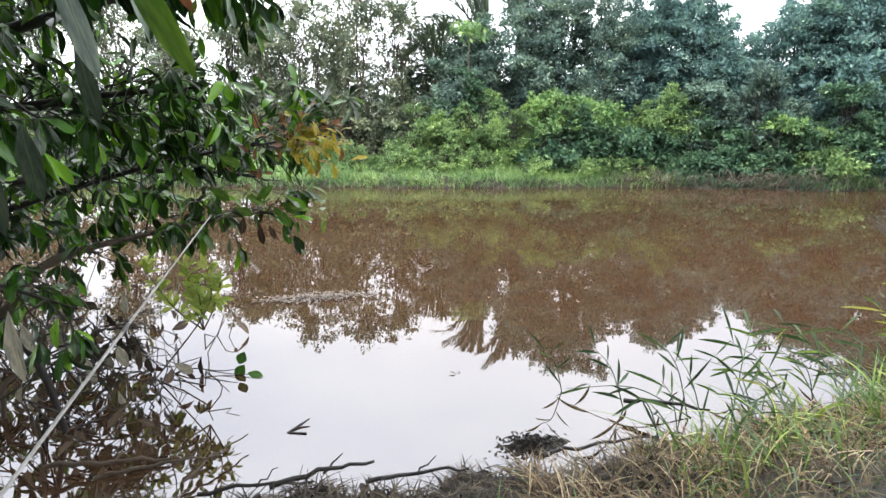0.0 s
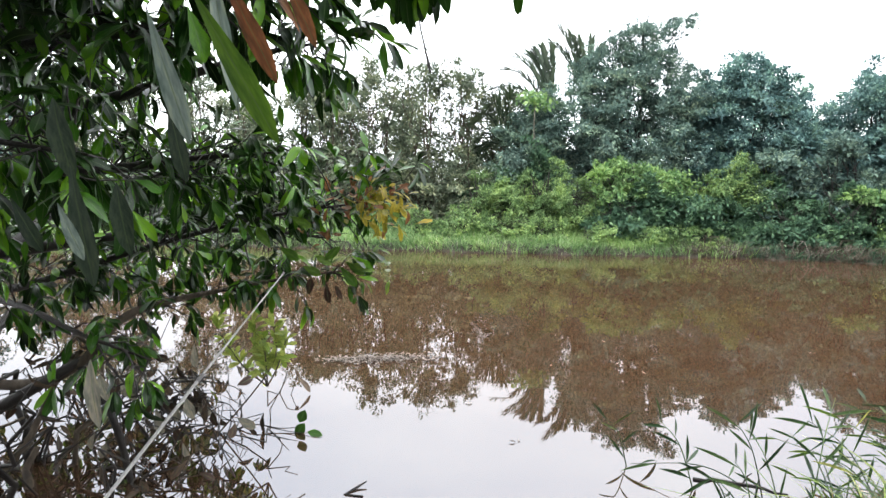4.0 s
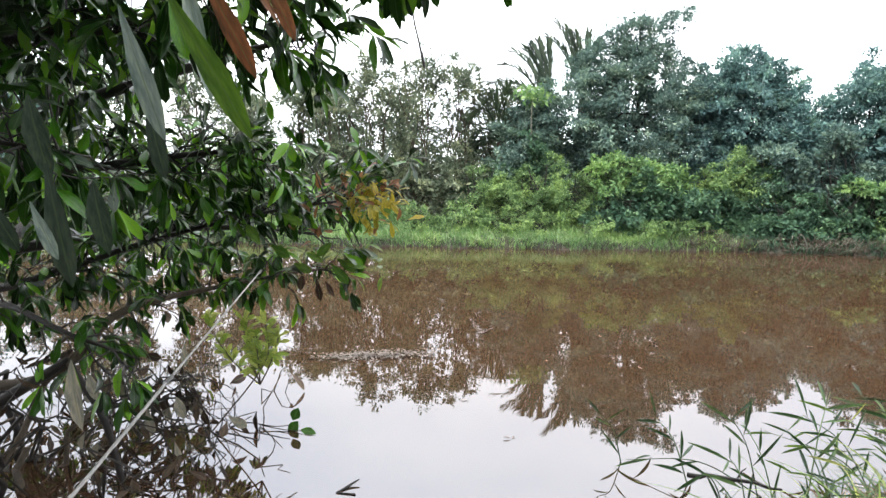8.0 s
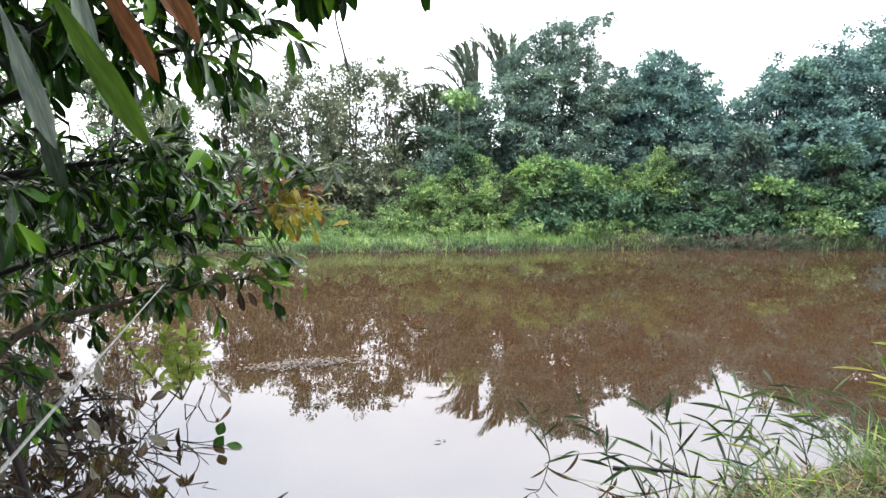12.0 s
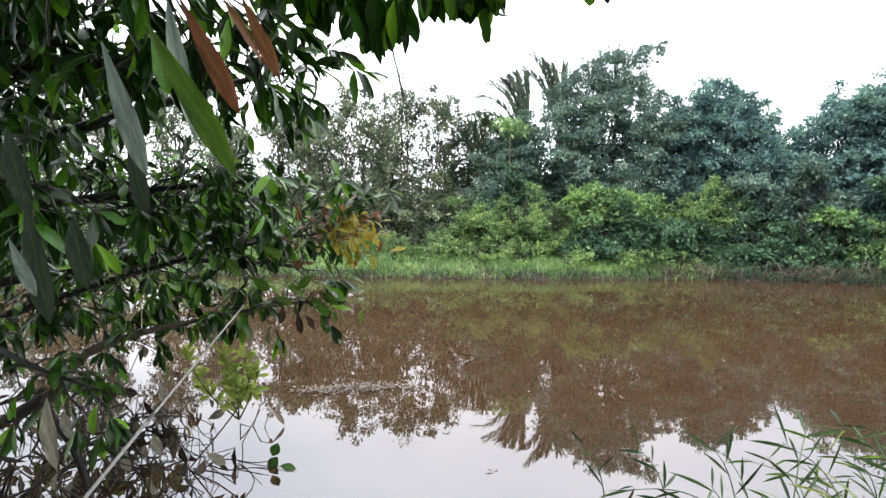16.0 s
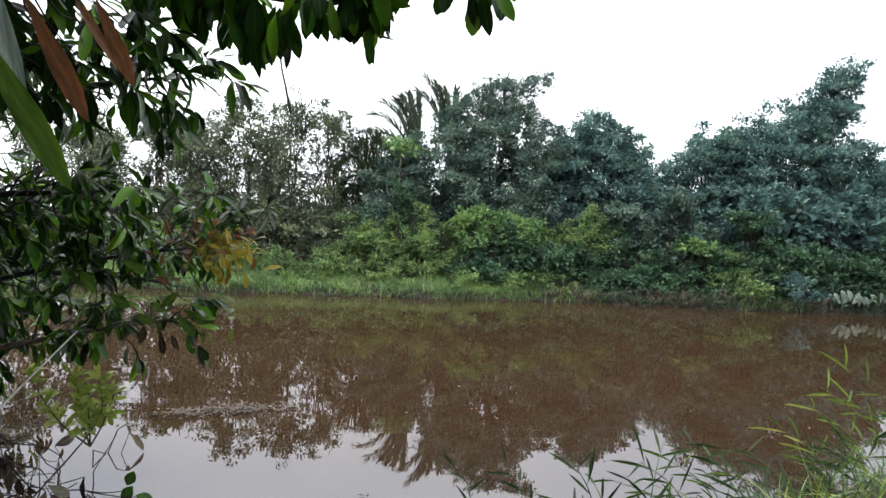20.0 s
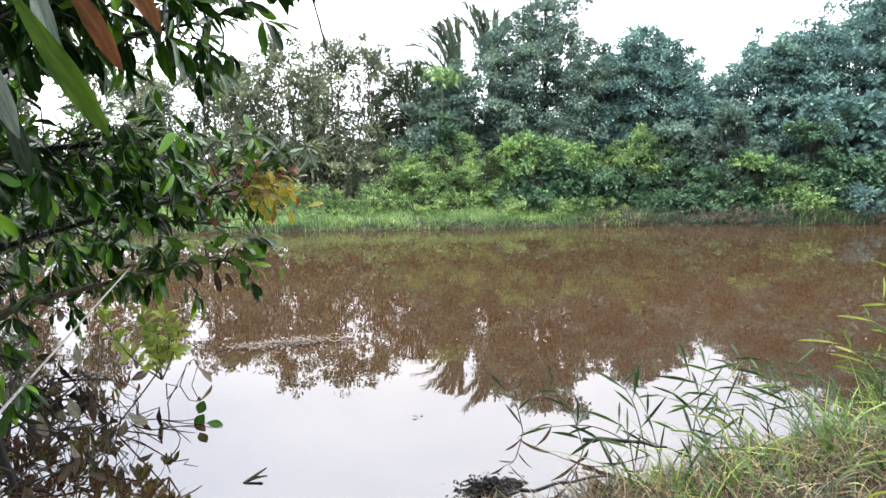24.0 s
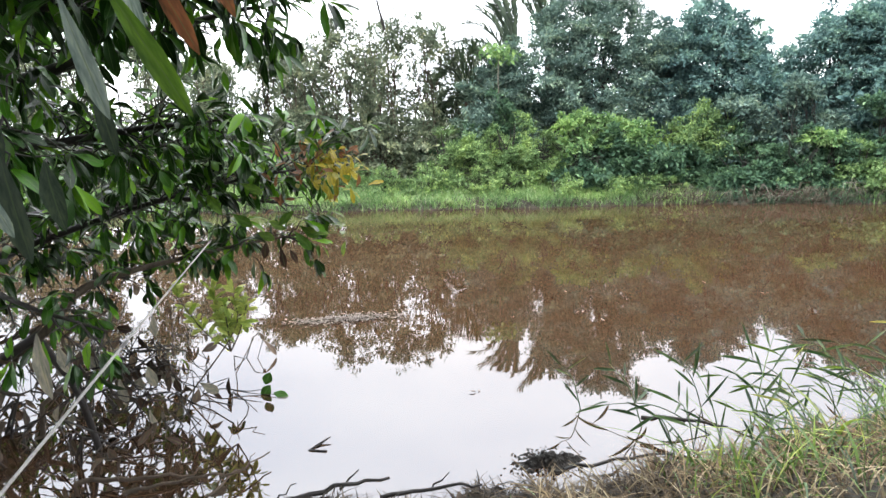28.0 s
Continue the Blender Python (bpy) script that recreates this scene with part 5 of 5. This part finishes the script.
PALE_MESHES = [mesh_np("pale_leaf", tv, tf, M_PALE, tu, True) for tv, tf, tu in TEMPLATES]
for k in range(22):
    q = np.array([rng.uniform(-2.1, -1.45), rng.uniform(2.85, 3.3), rng.uniform(0.12, 0.5)])
    near = ends[np.argmin(((ends - q) ** 2).sum(1))]
    tagged(place_leaf(PALE_MESHES[k % 4], brush, B0, near, np.array([rng.normal(0, 0.4), rng.normal(0, 0.3), -1.0]), (rng.normal(0, 0.5), -1.0, 0.3), rng.uniform(0.07, 0.12), rng.uniform(0.03, 0.045), "pale_leaf"), "pale grey withered leaf")

# the light green sapling behind the brushwood
t = thing("green_sapling", (-1.33, 3.55, -0.05), "small light green sapling growing among dead twigs", "sapling")
S0 = np.array([-1.5, 3.5, -0.05])
stems = []
for _ in range(5):
    sx, sy = rng.normal(0, 0.13), rng.normal(0, 0.08)
    low = (-0.28, 0.0, 0.0) if not stems else (0.04, 0.0, 0.33)
    stems.append(smooth_line([low, (0.05 + 0.5 * sx, 0.5 * sy, 0.45), (0.05 + sx, sy, rng.uniform(0.52, 0.72))], [0.005, 0.004, 0.0025]))
for s in stems:
    v, f = tubes([s], 5)
    part_np("stem", mesh_np("stem", v, f, M_BARK, None, True), t)
fresh = [mesh_np("leaf", tv, tf, M_SAPLING, tu, True) for tv, tf, tu in TEMPLATES[:3]]
for s in stems:
    for k in range(34):
        q = np.array(s[len(s) - 1 - k % 7][0])
        place_leaf(fresh[k % 3], t, 0 * S0, q, rng.normal(0, 0.7, 3) + [0, 0, 0.75], (0, -0.8, 0.7), rng.uniform(0.05, 0.1), rng.uniform(0.02, 0.034))

# ---- the fishing rod ----
rod = thing("fishing_rod", (-0.73, -1.25, 0.27), "long thin pale fishing rod propped over the near bank", "fishing rod")
R0 = np.array([-0.73, -1.25, 0.27])
ROD_A, ROD_J, ROD_B = np.array([-0.725, -1.25, 0.275]), np.array([-0.512, 0.98, 1.128]), np.array([-0.481, 1.3, 1.248])
v, f = tubes([[(ROD_A - R0, 0.0045), ((ROD_A + ROD_J) / 2 - R0, 0.0025), (ROD_J - R0, 0.0025)]], 12)
part_np("butt_section", mesh_np("butt_section", v, f, M_ROD, None, True), rod)
v, f = tubes([[(ROD_J - R0, 0.002), (ROD_B - R0, 0.0014)]], 10)
part_np("tip_section", mesh_np("tip_section", v, f, M_ROD, None, True), rod)
jd = unit(ROD_J - ROD_A)
v, f = tubes([[(ROD_J - R0 - jd * 0.012, 0.0031), (ROD_J - R0 + jd * 0.008, 0.0031)]], 10)
part_np("ferrule", mesh_np("ferrule", v, f, M_RODDARK, None, True), rod)
v, f = tubes([[(ROD_A - R0 + jd * 0.02, 0.011), (ROD_A - R0 + jd * 0.35, 0.010)]], 12)
part_np("grip", mesh_np("grip", v, f, M_RODDARK, None, True), rod)
v, f = tubes([[(ROD_B - R0 - jd * 0.006, 0.0024), (ROD_B - R0 + jd * 0.004, 0.0024)]], 8)
part_np("tip_ring", mesh_np("tip_ring", v, f, M_RODDARK, None, True), rod)

# ---- floating and lying bits ----
raft = thing("leaf_raft", (-0.95, 5.2, 0.0), "raft of drifting dead leaves and scum on the water", "debris")
n = 560
p = np.stack([rng.normal(0, 0.24, n), rng.normal(0, 0.06, n), rng.uniform(0.002, 0.022, n)], 1)
p[:, 1] += 0.25 * p[:, 0]
p = p[np.abs(p[:, 0]) < 0.5]
n = len(p)
v, f = leaf_cards(p, np.stack([rng.normal(size=n), rng.normal(size=n), rng.normal(0, 0.15, n)], 1), np.array([0, 0, 1.0]) + rng.normal(0, 0.25, (n, 3)), rng.uniform(0.02, 0.055, n), rng.uniform(0.01, 0.022, n))
part_np("leaf_drift", mesh_np("leaf_drift", v, f, M_LITTER), raft, "", "stuff")

sprig = thing("water_sprig", (-1.12, 3.62, -0.02), "drooping twig with three round green leaves just above the water", "sprig")
v, f = tubes([smooth_line([(-0.42, 0.0, 0.0), (-0.28, 0.0, 0.05), (-0.12, 0, 0.035), (0.0, 0, 0.05)], [0.005, 0.004, 0.003, 0.002]), smooth_line([(-0.2, 0.0, 0.04), (-0.05, -0.02, 0.025), (0.06, -0.04, 0.03)], [0.003, 0.0025, 0.002])], 5)
part_np("twig", mesh_np("twig", v, f, M_DARKBARK, None, True), sprig)
M_SPRIG = leaf_material("sprig_leaf", [(0.0, (0.025, 0.08, 0.008)), (1.0, (0.05, 0.15, 0.012))], 0.35, 0.3, True, 3.0)
round_leaf = leaf_template(0.08, 0.06, 0.0, 1.05, 0.02)
for a, b, w, n in [((-0.01, 0.0, 0.075), (0.02, 0.01, 0.145), 0.058, (0.1, -1, 0.4)), ((0.02, 0.0, 0.07), (-0.03, -0.03, 0.0), 0.062, (-0.3, -1, 0.1)), ((0.045, -0.03, 0.035), (0.14, -0.06, 0.03), 0.05, (0.0, -0.6, 1.0))]:
    a, b = np.array(a), np.array(b)
    place_leaf(mesh_np("leaf", *round_leaf[:2], M_SPRIG, round_leaf[2], True), sprig, np.zeros(3), a, b - a, n, np.linalg.norm(b - a), w)

for fx, fy in [(0.98, 5.35), (2.72, 5.9), (3.6, 4.9), (0.95, 6.1), (0.42, 5.2), (0.1, 3.6), (1.1, 5.1), (2.35, 6.4), (-0.2, 4.2)]:
    v, f = leaf_cards(np.array([[0, 0, 0.003], [0.01, 0.012, 0.004]]), rng.normal(size=(2, 3)) * [1, 1, 0.05], np.array([[0, 0, 1.0], [0.1, 0, 1]]), np.array([0.05, 0.03]), np.array([0.02, 0.014]))
    ob = new("floating_leaf", mesh_np("floating_leaf", v, f, M_LITTER))
    ob.location = (fx, fy, 0)
    tagged(ob, "tiny pale dead leaf floating on the pond", "leaf", "drifting leaves")

stick = thing("forked_stick", (-0.66, 2.93, 0.0), "small dark forked stick floating in the pond", "stick")
v, f = tubes([[((-0.05, -0.04, 0.0), 0.004), ((0.0, 0.03, 0.008), 0.006), ((0.035, 0.065, 0.02), 0.003)], [((-0.045, -0.04, 0.0), 0.006), ((0.04, -0.05, 0.003), 0.004)]], 6)
part_np("fork", mesh_np("fork", v, f, M_DARKBARK, None, True), stick)

clump = thing("mud_clump", (0.4, 2.76, 0.0), "clump of dark wet mud and rotting leaves in the shallows", "mud")
gx, gy = np.meshgrid(np.linspace(-0.2, 0.2, 61), np.linspace(-0.12, 0.12, 41), indexing="ij")
lump = np.array([[noise.noise((a * 14, b * 14, 3.0)) + 0.6 * noise.noise((a * 45, b * 45, 1.0)) for b in gy[0]] for a in gx[:, 0]])
r = np.sqrt((gx / 0.17) ** 2 + ((gy - 0.15 * gx) / 0.085) ** 2)
gz = 0.035 * np.clip(1 - r, -0.5, 1) + 0.03 * lump * (r < 1.3) - 0.004
v = np.stack([gx, gy, gz], -1).reshape(-1, 3)
i, j = np.meshgrid(np.arange(60), np.arange(40), indexing="ij")
k = (i * 41 + j).ravel()
part_np("mud", mesh_np("mud", v, np.stack([k, k + 41, k + 42, k + 1], -1), M_MUD, None, False), clump)
n = 260
p = np.stack([rng.normal(0, 0.065, n), rng.normal(0, 0.032, n), rng.uniform(0.0, 0.045, n)], 1)
v, f = leaf_cards(p, rng.normal(size=(n, 3)) * [1, 1, 0.5], np.array([0, 0, 1.0]) + rng.normal(0, 0.5, (n, 3)), rng.uniform(0.012, 0.035, n), rng.uniform(0.008, 0.016, n))
part_np("leaf_litter", mesh_np("leaf_litter", v, f, M_MUD), clump, "", "stuff")

LITTER = "dead leaves on the near waterline"
for k in range(26):
    lx = rng.uniform(-1.3, 1.6)
    ly = float(near_shore(lx)) - abs(rng.normal(0, 0.12)) + 0.02
    lz = max(0.0, float(land(np.array(lx), np.array(ly))))
    tv, tf, tu = leaf_template(rng.uniform(0.2, 0.7), 0.3, rng.normal(0, 0.6), 1.1, 0.08)
    d, s, n = frames_of(np.array([[rng.normal(), rng.normal(), rng.uniform(0.0, 0.9)]]), np.array([[0.1, -0.6, 1.0]]))
    L, W = rng.uniform(0.04, 0.09), rng.uniform(0.02, 0.035)
    v = s * tv[:, 0:1] * W + d * tv[:, 1:2] * L + n * tv[:, 2:3] * L
    ob = new("dead_leaf", mesh_np("dead_leaf", v, tf, M_DEAD, tu, True))
    ob.location = (lx, ly, lz + 0.008)
    tagged(ob, "curled brown dead leaf lying at the muddy waterline", "leaf", LITTER)

STICKS = "sticks along the near waterline"
for a, b, r, mat in [((-0.66, 2.33, 0.06), (-0.28, 2.5, 0.07), 0.012, M_DARKBARK), ((-0.92, 2.3, 0.05), (-0.5, 2.37, 0.06), 0.009, M_DARKBARK), ((-0.3, 2.36, 0.06), (0.1, 2.46, 0.06), 0.01, M_DARKBARK), ((0.45, 2.58, 0.06), (0.95, 2.72, 0.06), 0.009, M_DARKBARK),
                     ((-1.02, 2.42, 0.03), (-0.86, 2.78, 0.05), 0.006, M_BARK), ((-1.35, 2.4, 0.06), (-0.9, 2.5, 0.1), 0.009, M_BARK), ((0.9, 3.08, 0.07), (1.25, 2.9, 0.1), 0.012, M_DARKBARK), ((-1.6, 2.5, 0.05), (-1.15, 2.62, 0.02), 0.012, M_BARK)]:
    t = thing("stick", a, "dark wet stick lying along the near waterline", "stick", STICKS)
    a, b = np.array(a), np.array(b)
    v, f = tubes([bend(0 * a, b - a, r, r * 0.5, 0.03, 0.025, 10), bend((b - a) * 0.5, (b - a) * 0.6 + [0.03, 0.05, 0.05], r * 0.5, r * 0.2, 0, 0.1, 5)], 7)
    part_np("bark_stick", mesh_np("bark_stick", v, f, mat, None, True), t)

# ---- near grass and reeds ----
x = rng.uniform(0.95, 3.4, 270)
y = near_shore(x) - np.abs(rng.normal(0, 0.35, len(x))) + 0.05
grass_patch("near_grass", "broad-bladed green grass hanging over the near bank", x, y, 0.16, 0.46, 0.013, M_BLADE, (0.4, 1.7), (-0.3, 0.3), 6)
x = rng.uniform(0.9, 3.4, 420)
y = near_shore(x) - np.abs(rng.normal(0, 0.35, len(x))) + 0.04
grass_patch("near_grass", "dark green sprawling grass at the near water's edge", x, y, 0.1, 0.34, 0.009, M_REED, (0.6, 1.8), None, 6)
x = rng.uniform(0.8, 3.4, 420)
y = near_shore(x) - np.abs(rng.normal(0, 0.4, len(x)))
grass_patch("near_grass", "thin green grass among straw on the near bank", x, y, 0.08, 0.3, 0.006, M_BLADE, (0.4, 1.6), None, 5)
x, y = scatter(1.9, 4.6, -0.3, 0.2, 200, 0.1)
grass_patch("near_grass", "tall yellow-green grass leaning over the near shore", x, near_shore(x) + y, 0.2, 0.52, 0.011, M_GRASS, (0.3, 1.3), (-0.7, 0.1), 6)
x, y = scatter(3.0, 6.0, -0.4, 0.25, 520, 0.14)
grass_patch("near_grass", "long yellow-green grass along the curving near shore", x, near_shore(x) + y, 0.15, 0.5, 0.013, M_GRASS, (0.3, 1.5), (-0.6, 0.1), 6)
x = rng.uniform(0.3, 5.5, 9000)
y = near_shore(x) - np.abs(rng.normal(0, 0.5, len(x))) + 0.02
grass_patch("straw", "dry straw matted among green grass on the near bank", x, y, 0.04, 0.2, 0.007, M_STRAW, (0.9, 1.6), (0, 0.3), 4)
x = rng.uniform(-4, 5.5, 2500)
y = near_shore(x) - 0.2 - np.abs(rng.normal(0, 1.2, len(x)))
grass_patch("bank_grass", "short trodden grass on the near bank", x, y, 0.03, 0.12, 0.007, M_GRASS, (0.3, 1.2), None, 3)
x = rng.uniform(-1.3, 1.0, 3500)
y = near_shore(x) - np.abs(rng.normal(0, 0.25, len(x)))
grass_patch("straw", "dry rootlets and straw on the muddy near edge", x, y, 0.03, 0.12, 0.007, M_ROOTLET, (1.3, 1.8), (0, 0.2), 4)

REEDS = "broad-bladed reeds in the shallows"


def reed(foot, head, count, size, mesh=None, wide=0.014):
    """A thin jointed stem that arches to its head, with stiff blades set to both sides at the joints."""
    foot, head = np.array(foot, float), np.array(head, float)
    t = thing("reed", tuple(foot), "broad-bladed green reed standing in the shallows", "reed", REEDS)
    line = smooth_line([(0, 0, -0.05), tuple((head - foot) * 0.45 + [0, 0, 0.06]), tuple(head - foot)], [0.0035, 0.0028, 0.0014], 8)
    v, f = tubes([line], 5)
    part_np("stem", mesh_np("stem", v, f, M_REED if mesh else M_BLADE, None, True), t)
    pts = np.array([q for q, r in line])
    side = unit(np.array([rng.normal(0, 1.0), rng.normal(0, 0.6), 0.0]))
    for k in range(max(3, count - 1)):
        i = min(len(pts) - 2, 3 + int((len(pts) - 4) * k / max(count - 2, 1)))
        along = unit(pts[i + 1] - pts[i])
        sg = 1 if k % 2 else -1
        d = along * rng.uniform(0.4, 1.0) + sg * side * rng.uniform(0.5, 1.0) + [0, 0, rng.normal(0.0, 0.3)]
        place_leaf(mesh or BLADE, t, np.zeros(3), pts[i], d, (0.2 * sg, -0.7, 0.7), size * rng.uniform(0.7, 1.5), wide * rng.uniform(0.7, 1.2), "blade")


blade_t = leaf_template(0.12, 0.2, 0.25, 1.0)
BLADE = mesh_np("blade", *blade_t[:2], M_BLADE, blade_t[2], True)
DARK_BLADE = mesh_np("blade", *blade_t[:2], M_REED, blade_t[2], True)
for foot, head, count, size in [((0.66, 3.35, 0), (0.55, 3.42, 0.22), 6, 0.13), ((0.93, 3.12, 0), (0.76, 3.2, 0.31), 7, 0.14), ((1.22, 3.03, 0.05), (0.66, 3.3, 0.04), 7, 0.15), ((1.2, 3.0, 0.02), (1.1, 3.15, 0.34), 7, 0.16),
                                ((1.4, 3.0, 0.02), (1.62, 3.3, 0.42), 7, 0.17), ((1.75, 3.1, 0.02), (1.5, 3.3, 0.3), 8, 0.18), ((2.1, 3.2, 0.02), (1.85, 3.5, 0.36), 8, 0.18), ((2.5, 3.35, 0), (2.2, 3.6, 0.28), 9, 0.18),
                                ((0.98, 2.75, 0.03), (0.86, 2.85, 0.2), 6, 0.16), ((1.05, 2.72, 0.04), (1.0, 2.86, 0.26), 6, 0.16)]:
    reed(foot, head, count, size, DARK_BLADE, 0.013)
for foot, head, count, size in [((2.9, 3.6, 0), (2.6, 3.8, 0.34), 9, 0.2), ((3.4, 3.9, 0), (3.0, 4.1, 0.4), 9, 0.2), ((3.9, 4.15, 0), (3.4, 4.3, 0.4), 9, 0.2), ((3.6, 3.9, 0.02), (3.0, 4.0, 0.55), 9, 0.2), ((4.1, 4.2, 0), (3.5, 4.5, 0.6), 9, 0.22)]:
    reed(foot, head, count, size, None, 0.014)
for k in range(26):
    rx = rng.uniform(1.2, 3.2)
    ry = float(near_shore(rx)) + rng.uniform(-0.15, 0.16)
    lean = rng.uniform(-0.45, 0.12)
    reed((rx, ry, max(0.0, float(land(np.array(rx), np.array(ry))) - 0.01)), (rx + lean, ry + rng.normal(0.12, 0.14), rng.uniform(0.14, 0.38)), int(rng.integers(5, 8)), 0.14, DARK_BLADE if k % 3 else None, 0.011)

# a broad-leaved plant on the near bank
plant = thing("broadleaf_shrub", (1.95, 1.6, 0.2), "dark glossy long-leaved shrub on the near bank", "shrub")
P0 = np.array([1.95, 1.6, 0.2])
v, f = tubes([smooth_line([(0, 0, -0.05), (-0.05, 0, 0.4), (-0.3, 0, 0.8)], [0.012, 0.01, 0.006])], 7)
part_np("stem", mesh_np("stem", v, f, M_BARK, None, True), plant)
SHRUB_LEAF = leaf_template(0.18, 0.25, 0.1, 1.0, 0.02)
SHRUB_MESH = mesh_np("leaf", *SHRUB_LEAF[:2], M_LEAF, SHRUB_LEAF[2], True)
for b in [(1.399, 1.6, 1.056), (1.392, 1.6, 0.994), (1.469, 1.6, 0.884), (1.437, 1.6, 1.11), (1.505, 1.6, 1.134), (1.9, 1.55, 1.2), (1.95, 1.5, 1.05), (1.9, 1.5, 0.9), (1.66, 1.45, 0.82)]:
    b = np.array(b)
    a = np.array([1.7, 1.62, 1.02]) + rng.normal(0, 0.02, 3)
    place_leaf(SHRUB_MESH, plant, P0, a, b - a, (0, -0.8, 0.7), np.linalg.norm(b - a), 0.055)
